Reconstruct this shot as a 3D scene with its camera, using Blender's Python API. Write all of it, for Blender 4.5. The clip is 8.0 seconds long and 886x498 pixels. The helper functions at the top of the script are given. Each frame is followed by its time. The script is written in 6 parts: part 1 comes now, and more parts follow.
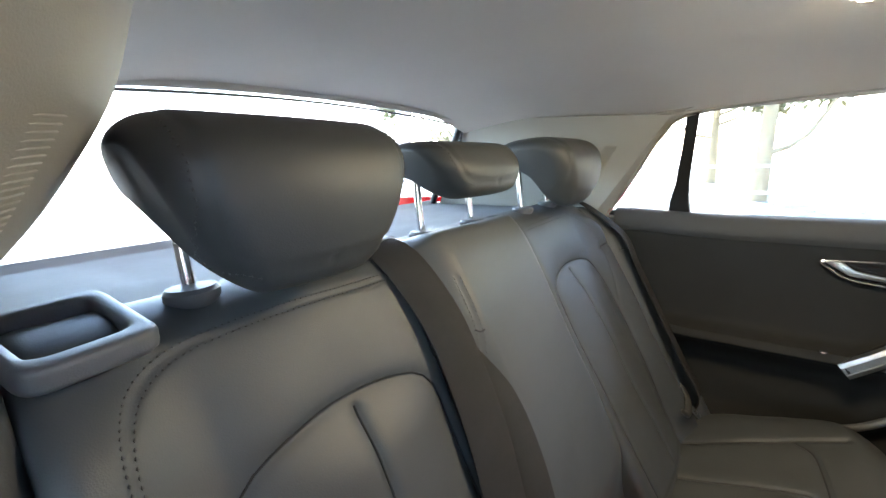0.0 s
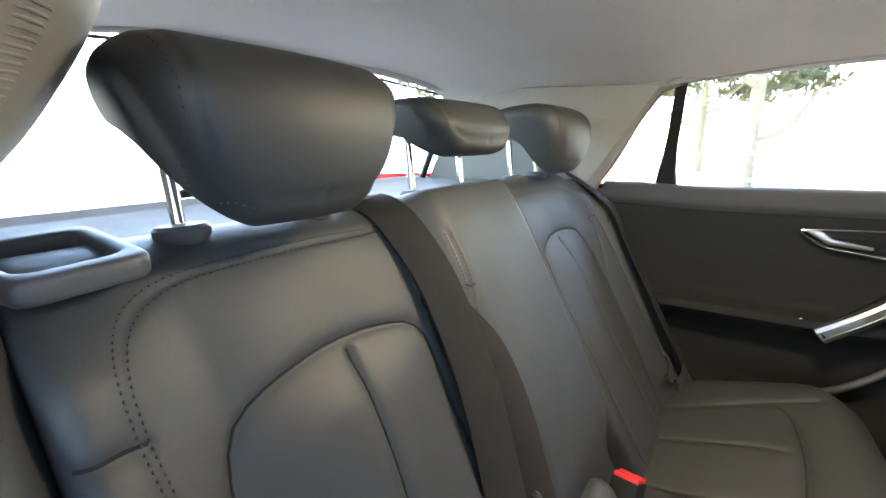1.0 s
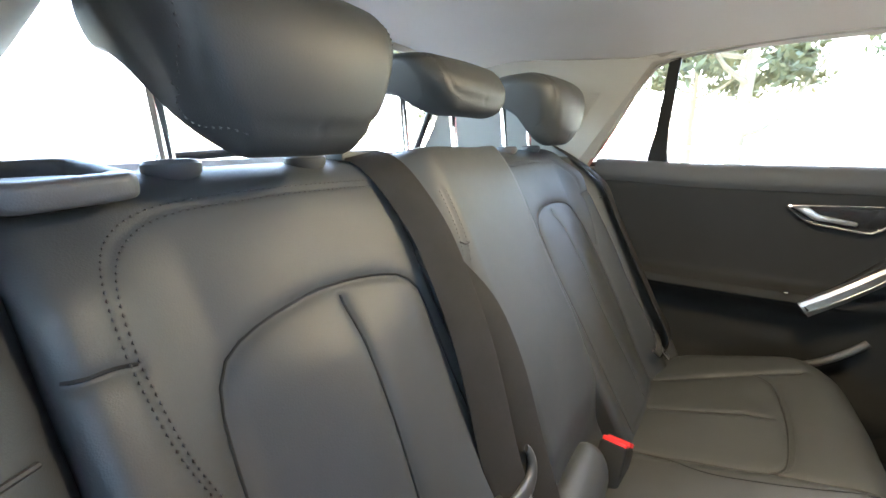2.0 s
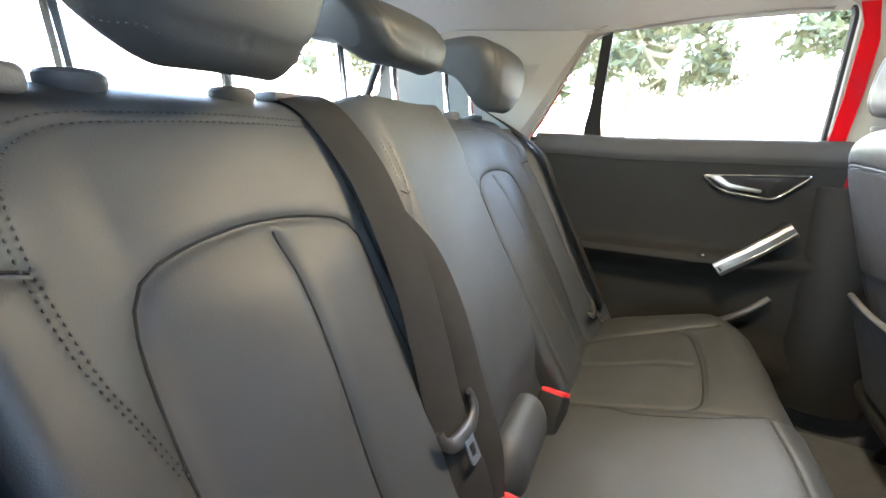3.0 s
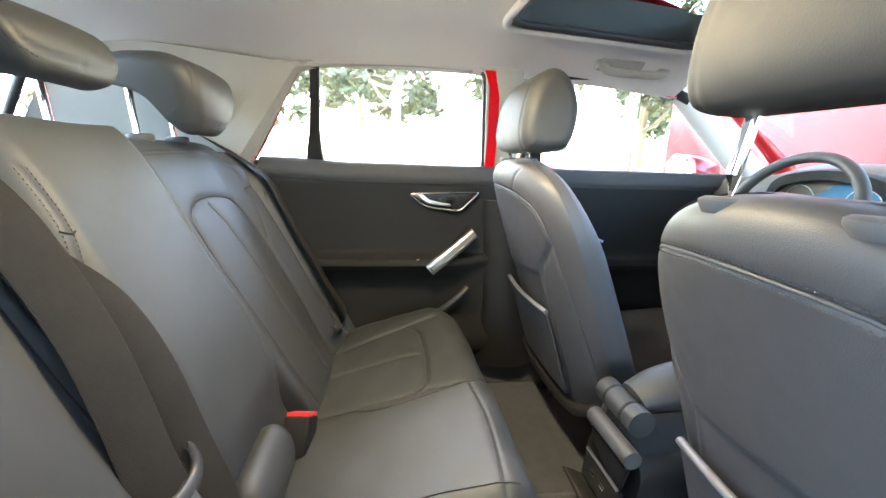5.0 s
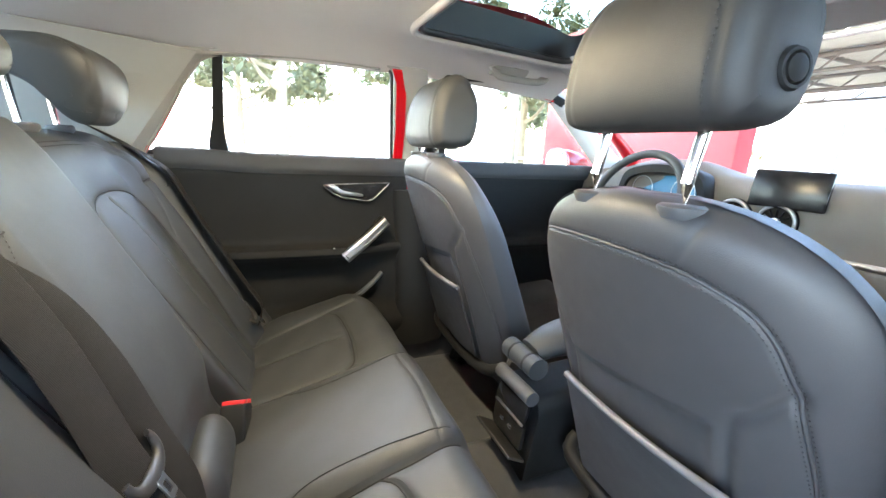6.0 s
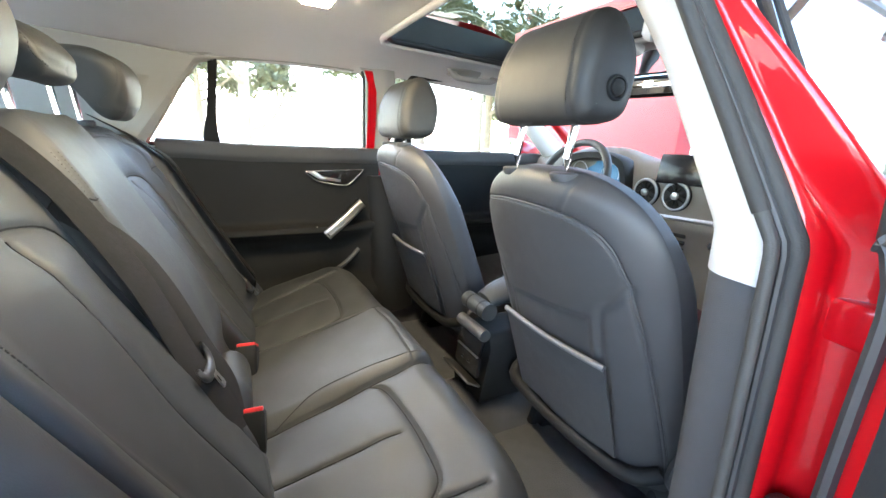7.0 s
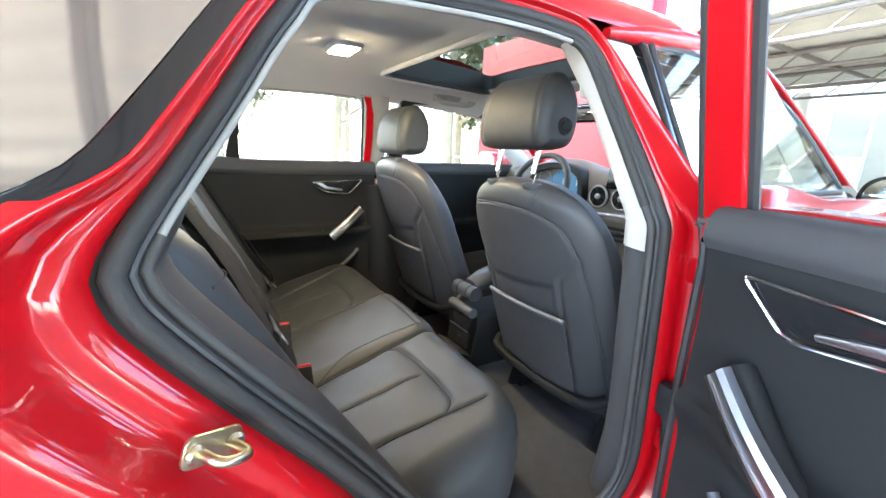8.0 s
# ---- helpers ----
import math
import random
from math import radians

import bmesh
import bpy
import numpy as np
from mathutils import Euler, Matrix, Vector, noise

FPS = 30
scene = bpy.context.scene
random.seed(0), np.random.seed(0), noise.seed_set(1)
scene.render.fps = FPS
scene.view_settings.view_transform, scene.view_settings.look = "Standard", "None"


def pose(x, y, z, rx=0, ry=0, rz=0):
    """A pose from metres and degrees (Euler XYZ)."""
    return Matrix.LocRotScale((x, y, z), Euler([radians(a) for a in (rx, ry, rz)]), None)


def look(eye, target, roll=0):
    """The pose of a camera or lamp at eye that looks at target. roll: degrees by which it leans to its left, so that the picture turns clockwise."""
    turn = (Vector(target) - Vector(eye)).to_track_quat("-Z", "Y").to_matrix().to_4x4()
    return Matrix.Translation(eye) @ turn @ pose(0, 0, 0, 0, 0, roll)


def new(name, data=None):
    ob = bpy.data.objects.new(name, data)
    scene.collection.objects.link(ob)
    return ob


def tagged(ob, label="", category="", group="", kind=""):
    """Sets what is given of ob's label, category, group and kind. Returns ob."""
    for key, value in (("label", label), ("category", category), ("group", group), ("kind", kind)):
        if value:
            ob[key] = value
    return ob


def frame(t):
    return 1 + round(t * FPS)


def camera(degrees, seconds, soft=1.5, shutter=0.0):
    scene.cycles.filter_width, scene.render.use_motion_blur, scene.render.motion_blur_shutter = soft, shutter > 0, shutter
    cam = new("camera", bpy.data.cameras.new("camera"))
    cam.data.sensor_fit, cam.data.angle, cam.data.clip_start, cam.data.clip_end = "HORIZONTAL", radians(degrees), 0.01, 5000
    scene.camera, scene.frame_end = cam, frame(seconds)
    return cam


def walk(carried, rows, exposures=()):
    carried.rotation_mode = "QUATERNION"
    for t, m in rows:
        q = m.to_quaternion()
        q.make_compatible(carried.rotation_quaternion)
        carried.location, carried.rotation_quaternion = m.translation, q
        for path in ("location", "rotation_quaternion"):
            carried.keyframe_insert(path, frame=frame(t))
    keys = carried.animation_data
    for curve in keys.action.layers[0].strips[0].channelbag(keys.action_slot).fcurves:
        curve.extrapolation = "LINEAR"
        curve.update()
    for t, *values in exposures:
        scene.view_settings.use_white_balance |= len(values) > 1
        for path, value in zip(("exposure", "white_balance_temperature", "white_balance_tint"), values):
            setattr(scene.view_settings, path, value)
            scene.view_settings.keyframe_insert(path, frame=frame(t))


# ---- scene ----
cam = camera(94.7, 8.0)
EXPOSURES = [(0.0, 4.6, 6300, 10), (1.0, 4.75, 6300, 10), (2.5, 5.2, 6350, 10), (4.5, 5.3, 6400, 10), (6.5, 5.15, 6350, 10), (7.2, 5.05, 6400, 10), (8.0, 4.8, 6450, 10)]
PATH = [
    (0, (0.605, 0.271, 1.215), (-0.963, -0.901, 0.802), -2.0),
    (0.5, (0.61, 0.278, 1.191), (-0.958, -0.879, 0.743), -1.8),
    (1, (0.619, 0.276, 1.169), (-0.968, -0.846, 0.696), -1.5),
    (2.3, (0.633, 0.274, 1.101), (-0.991, -0.769, 0.575), -0.1),
    (2.5, (0.635, 0.28, 1.088), (-1.01, -0.724, 0.555), 0.1),
    (3, (0.637, 0.289, 1.059), (-1.088, -0.559, 0.507), 0.9),
    (3.5, (0.632, 0.31, 1.049), (-1.179, -0.336, 0.499), 1.2),
    (4, (0.641, 0.326, 1.055), (-1.256, -0.038, 0.536), 1.6),
    (4.5, (0.653, 0.348, 1.069), (-1.289, 0.308, 0.592), 2.0),
    (5, (0.661, 0.357, 1.077), (-1.272, 0.62, 0.639), 2.0),
    (5.2, (0.666, 0.337, 1.096), (-1.243, 0.746, 0.658), 2.9),
    (6.3, (0.794, 0.267, 1.092), (-0.969, 1.077, 0.608), 2.5),
    (6.5, (0.83, 0.255, 1.088), (-0.917, 1.1, 0.604), 2.5),
    (7, (0.976, 0.189, 1.089), (-0.748, 1.067, 0.582), 2.5),
    (7.5, (1.108, 0.107, 1.114), (-0.609, 1.008, 0.625), 2.3),
    (8, (1.19, -0.009, 1.117), (-0.477, 0.992, 0.647), 2.2),
]
walk(cam, [(t, look(eye, target, roll)) for t, eye, target, roll in PATH], EXPOSURES)

# ---- world, sun and exposure ----
world = bpy.data.worlds.new("sky")
scene.world = world
world.use_nodes = True
sky = world.node_tree.nodes.new("ShaderNodeTexSky")
sky.sky_type = "NISHITA"
sky.sun_disc = False
SUN_HIGH, SUN_ROUND = radians(45), radians(250)
sky.sun_elevation = SUN_HIGH
sky.sun_rotation = SUN_ROUND
back = world.node_tree.nodes["Background"]
back.inputs["Strength"].default_value = 0.15
world.node_tree.links.new(sky.outputs[0], back.inputs["Color"])
sun_data = bpy.data.lights.new("sun", "SUN")
sun_data.energy, sun_data.angle, sun_data.color = 2.8, radians(0.6), (1.0, 0.93, 0.84)
sun = new("sun", sun_data)
SUN_FROM = Vector((math.sin(SUN_ROUND) * math.cos(SUN_HIGH), math.cos(SUN_ROUND) * math.cos(SUN_HIGH), math.sin(SUN_HIGH)))
sun.matrix_world = look(SUN_FROM * 30, (0, 0, 0))


# ---- materials ----
def material(name, colour, rough=0.6, metal=0.0, spot=0.15, spot_size=6.0, grain=0.0, grain_size=900.0, coat=0.0, sheen=0.0,
             rough_spot=0.08, kind="noise", spec=0.5):
    """A surface with colour and gloss that vary at two scales, and a fine relief. Sizes are counts per metre."""
    m = bpy.data.materials.new(name)
    m.use_nodes = True
    nodes, links = m.node_tree.nodes, m.node_tree.links
    p = nodes["Principled BSDF"]
    p.inputs["Metallic"].default_value = metal
    p.inputs["Coat Weight"].default_value = coat
    p.inputs["Coat Roughness"].default_value = 0.03
    p.inputs["Sheen Weight"].default_value = sheen
    p.inputs["Specular IOR Level"].default_value = spec
    where = nodes.new("ShaderNodeTexCoord")
    big = nodes.new("ShaderNodeTexNoise")
    big.inputs["Scale"].default_value, big.inputs["Detail"].default_value = spot_size, 6.0
    links.new(where.outputs["Object"], big.inputs["Vector"])
    mix = nodes.new("ShaderNodeMix")
    mix.data_type = "RGBA"
    mix.inputs[6].default_value = (*[c * (1 - spot) for c in colour], 1)
    mix.inputs[7].default_value = (*[min(1, c * (1 + spot)) for c in colour], 1)
    links.new(big.outputs["Fac"], mix.inputs[0])
    links.new(mix.outputs[2], p.inputs["Base Color"])
    gloss = nodes.new("ShaderNodeMapRange")
    gloss.inputs["To Min"].default_value, gloss.inputs["To Max"].default_value = max(0, rough - rough_spot), min(1, rough + rough_spot)
    fine = nodes.new("ShaderNodeTexNoise")
    fine.inputs["Scale"].default_value, fine.inputs["Detail"].default_value = spot_size * 7, 4.0
    links.new(where.outputs["Object"], fine.inputs["Vector"])
    links.new(fine.outputs["Fac"], gloss.inputs["Value"])
    links.new(gloss.outputs["Result"], p.inputs["Roughness"])
    if grain:
        if kind == "cells":
            tex = nodes.new("ShaderNodeTexVoronoi")
            out = tex.outputs["Distance"]
        else:
            tex = nodes.new("ShaderNodeTexNoise")
            tex.inputs["Detail"].default_value = 3.0
            out = tex.outputs["Fac"]
        tex.inputs["Scale"].default_value = grain_size
        links.new(where.outputs["Object"], tex.inputs["Vector"])
        bump = nodes.new("ShaderNodeBump")
        bump.inputs["Strength"].default_value, bump.inputs["Distance"].default_value = grain, 0.0012
        links.new(out, bump.inputs["Height"])
        links.new(bump.outputs["Normal"], p.inputs["Normal"])
    return m


def webbing_material(name, colour):
    """Woven belt: fine diagonal ribs."""
    m = material(name, colour, 0.8, spot=0.25, spot_size=20, spec=0.15)
    nodes, links = m.node_tree.nodes, m.node_tree.links
    wave = nodes.new("ShaderNodeTexWave")
    wave.inputs["Scale"].default_value = 160.0
    where = nodes.new("ShaderNodeTexCoord")
    links.new(where.outputs["Object"], wave.inputs["Vector"])
    bump = nodes.new("ShaderNodeBump")
    bump.inputs["Strength"].default_value, bump.inputs["Distance"].default_value = 0.25, 0.001
    links.new(wave.outputs["Fac"], bump.inputs["Height"])
    links.new(bump.outputs["Normal"], nodes["Principled BSDF"].inputs["Normal"])
    return m


def glass_material(name, tint, gloss=0.0):
    m = bpy.data.materials.new(name)
    m.use_nodes = True
    nodes, links = m.node_tree.nodes, m.node_tree.links
    nodes.remove(nodes["Principled BSDF"])
    clear = nodes.new("ShaderNodeBsdfTransparent")
    clear.inputs["Color"].default_value = (*tint, 1)
    shine = nodes.new("ShaderNodeBsdfGlossy")
    shine.inputs["Roughness"].default_value = gloss
    facing = nodes.new("ShaderNodeLayerWeight")
    facing.inputs["Blend"].default_value = 0.5
    power = nodes.new("ShaderNodeMath")
    power.operation = "POWER"
    power.inputs[1].default_value = 5.0
    links.new(facing.outputs["Facing"], power.inputs[0])
    add = nodes.new("ShaderNodeMath")
    add.operation = "MULTIPLY_ADD"
    add.inputs[1].default_value, add.inputs[2].default_value = 0.94, 0.05
    links.new(power.outputs[0], add.inputs[0])
    mix = nodes.new("ShaderNodeMixShader")
    links.new(add.outputs[0], mix.inputs[0])
    links.new(clear.outputs[0], mix.inputs[1])
    links.new(shine.outputs[0], mix.inputs[2])
    links.new(mix.outputs[0], nodes["Material Output"].inputs["Surface"])
    return m


def glow_material(name, colour, strength):
    m = bpy.data.materials.new(name)
    m.use_nodes = True
    p = m.node_tree.nodes["Principled BSDF"]
    p.inputs["Base Color"].default_value = (*colour, 1)
    p.inputs["Emission Color"].default_value = (*colour, 1)
    p.inputs["Emission Strength"].default_value = strength
    return m


SEAM = material("black_seam", (0.008, 0.008, 0.008), 0.9, spot=0.2, spot_size=40)
ELASTIC = material("grey_elastic", (0.115, 0.113, 0.12), 0.40, spot=0.1, spot_size=40)
LEATHER = material("black_leather", (0.0345, 0.0365, 0.0380), 0.54, spot=0.18, spot_size=5, grain=0.10, grain_size=700, kind="cells", rough_spot=0.05, spec=0.40)
LEATHER_DARK = material("black_leather_side", (0.021, 0.0205, 0.0205), 0.62, spot=0.18, spot_size=5, grain=0.10, grain_size=700, kind="cells")
THREAD = material("dark_thread", (0.028, 0.027, 0.028), 0.7, spot=0.3, spot_size=90)
VINYL = material("grey_vinyl_seat_back", (0.047, 0.045, 0.0465), 0.52, spot=0.15, spot_size=5, grain=0.12, grain_size=700, kind="cells")
HEADLINER = material("headliner_cloth", (0.47, 0.462, 0.448), 0.95, spot=0.06, spot_size=8, grain=0.35, grain_size=700, sheen=0.1)
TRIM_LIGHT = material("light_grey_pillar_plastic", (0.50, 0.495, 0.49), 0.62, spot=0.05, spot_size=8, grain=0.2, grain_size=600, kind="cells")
# pale trim darkened: the shade on the pillars is put into the colour
TRIM_SHADED = material("pale_trim_shaded", (0.26, 0.255, 0.245), 0.85, spot=0.06, spot_size=8, grain=0.2, grain_size=600)
TRIM_DARK = material("black_grained_plastic", (0.012, 0.012, 0.0123), 0.62, spot=0.2, spot_size=7, grain=0.12, grain_size=700, kind="cells", spec=0.22)
DOOR_CARD = material("grained_door_plastic", (0.017, 0.017, 0.0172), 0.80, spot=0.15, spot_size=7, grain=0.12, grain_size=700, kind="cells", spec=0.10)
DOOR_SOFT = material("soft_door_shoulder_plastic", (0.042, 0.042, 0.0435), 0.75, spot=0.12, spot_size=7, grain=0.12, grain_size=700, kind="cells", spec=0.16)
TRIM_MID = material("dark_grey_soft_plastic", (0.060, 0.060, 0.064), 0.55, spot=0.12, spot_size=7, grain=0.12, grain_size=700, kind="cells")
TRIM_SIDE = material("grey_side_trim_plastic", (0.036, 0.034, 0.032), 0.6, spot=0.12, spot_size=7, grain=0.2, grain_size=700, kind="cells")
SHELF = material("grey_shelf_felt", (0.16, 0.17, 0.18), 0.9, spot=0.15, spot_size=14, grain=0.5, grain_size=500)
CARPET = material("black_carpet", (0.055, 0.056, 0.060), 0.95, spot=0.35, spot_size=22, grain=0.9, grain_size=420, sheen=0.2)
RUBBER = material("black_rubber", (0.022, 0.022, 0.023), 0.5, spot=0.2, spot_size=15, grain=0.15, grain_size=300)
SEAL = material("grey_black_seal", (0.020, 0.019, 0.018), 0.7, spot=0.15, spot_size=20, grain=0.3, grain_size=400)
RED = material("red_car_paint", (0.42, 0.0015, 0.006), 0.5, metal=0.0, spot=0.05, spot_size=3, coat=0.8, rough_spot=0.03, spec=0.15)
SILVER = material("silver_metallic_paint", (0.52, 0.50, 0.47), 0.06, metal=0.9, spot=0.05, spot_size=3, coat=0.3, rough_spot=0.03)
GLOSS_BLACK = material("gloss_black_trim", (0.012, 0.012, 0.013), 0.12, spot=0.1, rough_spot=0.04)
CHROME = material("chrome", (0.78, 0.78, 0.78), 0.10, metal=1.0, spot=0.03, spot_size=30, rough_spot=0.04)
ALU = material("brushed_aluminium", (0.42, 0.42, 0.43), 0.36, metal=1.0, spot=0.05, spot_size=40, grain=0.08, grain_size=900)
STEEL = material("zinc_plated_steel", (0.55, 0.47, 0.32), 0.32, metal=1.0, spot=0.2, spot_size=60)
TONGUE = material("dark_grey_tongue_plastic", (0.035, 0.034, 0.034), 0.45, spot=0.1, spot_size=30)
BELT = webbing_material("black_belt_webbing", (0.019, 0.0175, 0.0165))
BUCKLE_RED = material("red_buckle_button", (0.72, 0.03, 0.035), 0.4, spot=0.08, spot_size=30)
SCREEN = material("dark_screen_glass", (0.008, 0.008, 0.01), 0.24, spot=0.05, rough_spot=0.03)
CLUSTER = glow_material("blue_cluster_display", (0.01, 0.07, 0.13), 0.04)
GLASS = glass_material("clear_car_glass", (0.93, 0.96, 0.94))
SUNROOF_GLASS = glass_material("tinted_sunroof_glass", (0.28, 0.32, 0.30))
MIRROR = material("mirror_glass", (0.9, 0.9, 0.9), 0.02, metal=1.0, spot=0.0, rough_spot=0.01)
LAMP_GLOW = glow_material("lit_lamp_cover", (1.0, 0.82, 0.52), 25.0)
PANE = material("pale_shop_window", (0.45, 0.47, 0.46), 0.15, spot=0.3, spot_size=0.7)
DASH = material("grey_dash_panel", (0.14, 0.128, 0.11), 0.65, spot=0.1, spot_size=6, grain=0.25, grain_size=500, kind="cells")
WALL_RED = material("red_panel", (0.17, 0.004, 0.010), 0.75, spot=0.06, spot_size=1.2)
WALL_WHITE = material("white_render", (0.78, 0.76, 0.72), 0.8, spot=0.06, spot_size=2, grain=0.3, grain_size=60)
POST = material("white_painted_steel", (0.75, 0.74, 0.72), 0.5, spot=0.06, spot_size=4)
TIN = material("beige_corrugated_sheet", (0.46, 0.42, 0.35), 0.5, spot=0.18, spot_size=1.5)
BEAM = material("brown_steel_beam", (0.16, 0.13, 0.11), 0.6, spot=0.2, spot_size=3)
PAVING = material("pale_concrete_paving", (0.21, 0.205, 0.19), 0.85, spot=0.2, spot_size=0.8, grain=0.4, grain_size=40)
ROAD = material("grey_asphalt", (0.06, 0.06, 0.06), 0.9, spot=0.25, spot_size=1.5, grain=0.6, grain_size=80)
BARK = material("pale_bark", (0.30, 0.24, 0.16), 0.9, spot=0.35, spot_size=7, grain=0.8, grain_size=30)
LEAF = material("green_leaf", (0.095, 0.110, 0.045), 0.55, spot=0.4, spot_size=2)
LEAF_DRY = material("yellow_green_leaf", (0.125, 0.118, 0.050), 0.6, spot=0.4, spot_size=2)
MAT_FABRIC = material("black_floor_mat", (0.058, 0.060, 0.064), 0.95, spot=0.3, spot_size=30, grain=0.9, grain_size=350, sheen=0.2)


# ---- mesh helpers ----
def world_of(ob):
    m = ob.matrix_parent_inverse @ ob.matrix_basis
    return world_of(ob.parent) @ m if ob.parent else ob.matrix_basis.copy()


def thing(name, place, label, category, group="", kind=""):
    """An Empty at the base of a thing."""
    ob = new(name)
    ob.empty_display_size = 0.05
    ob.location = place
    return tagged(ob, label, category, group, kind)


def put(name, verts, faces, mat, parent=None, label="", smooth=True, sharp=42):
    me = bpy.data.meshes.new(name)
    me.from_pydata([tuple(map(float, v)) for v in verts], [], faces)
    me.validate()
    if smooth:
        me.polygons.foreach_set("use_smooth", [True] * len(me.polygons))
        me.set_sharp_from_angle(angle=radians(sharp))
    me.materials.append(mat)
    ob = new(name, me)
    if parent:
        ob.parent = parent
        ob.matrix_parent_inverse = world_of(parent).inverted()
    if label:
        ob["label"] = label
    return ob


def part(name, bm, mat, parent=None, label="", smooth=True, sharp=42):
    bmesh.ops.recalc_face_normals(bm, faces=bm.faces)
    verts = [v.co.copy() for v in bm.verts]
    for i, v in enumerate(bm.verts):
        v.index = i
    faces = [[v.index for v in f.verts] for f in bm.faces]
    bm.free()
    return put(name, verts, faces, mat, parent, label, smooth, sharp)


def grid_faces(n, m, wrap_n=False, wrap_m=False):
    out = []
    for i in range(n if wrap_n else n - 1):
        for j in range(m if wrap_m else m - 1):
            a, b = (i + 1) % n, (j + 1) % m
            out.append((i * m + j, a * m + j, a * m + b, i * m + b))
    return out


def normals(P, wrap_m=False):
    """Unit normals of a grid of points."""
    du = np.gradient(P, axis=0)
    if wrap_m:
        dv = (np.roll(P, -1, axis=1) - np.roll(P, 1, axis=1)) / 2
    else:
        dv = np.gradient(P, axis=1)
    n = np.cross(du, dv)
    return n / np.maximum(np.linalg.norm(n, axis=2, keepdims=True), 1e-9)


def spline(pts, n, closed=False):
    """n points along a smooth line through pts, evenly spaced."""
    pts = np.array(pts, float)
    k = len(pts)
    ids = range(k if closed else k - 1)
    out = []
    for i in ids:
        p0, p1, p2, p3 = (pts[(i + d) % k] if closed else pts[min(max(i + d, 0), k - 1)] for d in (-1, 0, 1, 2))
        for t in np.linspace(0, 1, 16, endpoint=False):
            out.append(0.5 * (2 * p1 + (p2 - p0) * t + (2 * p0 - 5 * p1 + 4 * p2 - p3) * t * t + (3 * p1 - p0 - 3 * p2 + p3) * t ** 3))
    out.append(pts[0] if closed else pts[-1])
    out = np.array(out)
    s = np.concatenate([[0], np.cumsum(np.linalg.norm(np.diff(out, axis=0), axis=1))])
    want = np.linspace(0, s[-1], n, endpoint=not closed)
    return np.stack([np.interp(want, s, out[:, c]) for c in range(out.shape[1])], axis=1)


def distance(Q, line):
    """Distance of points Q (..., 2) from a polyline."""
    best = np.full(Q.shape[:-1], 1e9)
    for a, b in zip(line[:-1], line[1:]):
        ab = b - a
        t = np.clip(((Q - a) @ ab) / max(ab @ ab, 1e-12), 0, 1)
        best = np.minimum(best, np.linalg.norm(Q - (a + t[..., None] * ab), axis=-1))
    return best


def inside(Q, poly):
    x, y = Q[..., 0], Q[..., 1]
    hit = np.zeros(x.shape, bool)
    for (x0, y0), (x1, y1) in zip(poly, np.roll(poly, -1, axis=0)):
        cross = ((y0 > y) != (y1 > y)) & (x < (x1 - x0) * (y - y0) / (y1 - y0 + 1e-12) + x0)
        hit ^= cross
    return hit


def smoothstep(a, b, x):
    t = np.clip((x - a) / (b - a), 0, 1)
    return t * t * (3 - 2 * t)


def groove(P, N, lines, axes, depth, width, where=None):
    """Presses seams into a grid of points along its normals."""
    Q = P[..., list(axes)]
    push = np.zeros(P.shape[:2])
    for line in lines:
        push = np.maximum(push, np.exp(-(np.sqrt(distance(Q, np.array(line)) ** 2 + 1e-6) - 0.001) / width))
    if where is not None:
        push = push * where
    return P - N * (depth * push)[..., None]


def on_points(flat, x, y, axes):
    """The point of a surface at (x, y) in two of its axes, blended from the nearest ones."""
    d = (flat[:, axes[0]] - x) ** 2 + (flat[:, axes[1]] - y) ** 2
    near = np.argpartition(d, 6)[:6]
    w = 1 / (d[near] + 1e-9)
    p = (flat[near] * w[:, None]).sum(axis=0) / w.sum()
    p[axes[0]], p[axes[1]] = x, y
    return p


def sheet(name, P, mat, parent=None, thick=0.0, label="", sharp=42, flip=False):
    """A grid of points as a surface, with a back face and rim when it has a thickness (away from its normal)."""
    n, m = P.shape[:2]
    N = normals(P) * (-1 if flip else 1)
    faces = grid_faces(n, m)
    if flip:
        faces = [f[::-1] for f in faces]
    if not thick:
        return put(name, P.reshape(-1, 3), faces, mat, parent, label, True, sharp)
    B = P - N * thick
    k = n * m
    faces += [tuple(i + k for i in f[::-1]) for f in faces]
    rim = [(i, 0) for i in range(n)] + [(n - 1, j) for j in range(1, m)] + [(i, m - 1) for i in range(n - 2, -1, -1)] + [(0, j) for j in range(m - 2, 0, -1)]
    ids = [i * m + j for i, j in rim]
    for a, b in zip(ids, ids[1:] + ids[:1]):
        q = (a, a + k, b + k, b)
        faces.append(q if flip else q)
    return put(name, np.concatenate([P.reshape(-1, 3), B.reshape(-1, 3)]), faces, mat, parent, label, True, sharp)


def loft(name, rings, mat, parent=None, label="", cap=True, sharp=42):
    """Closed rings of equal count, skinned one to the next."""
    R = np.array(rings, float)
    n, m = R.shape[:2]
    faces = grid_faces(n, m, wrap_m=True)
    if cap:
        faces += [tuple(range(m)), tuple((n - 1) * m + j for j in range(m - 1, -1, -1))]
    bm = bmesh.new()
    vs = [bm.verts.new(v) for v in R.reshape(-1, 3)]
    for f in faces:
        try:
            bm.faces.new([vs[i] for i in f])
        except ValueError:
            pass
    return part(name, bm, mat, parent, label, True, sharp)


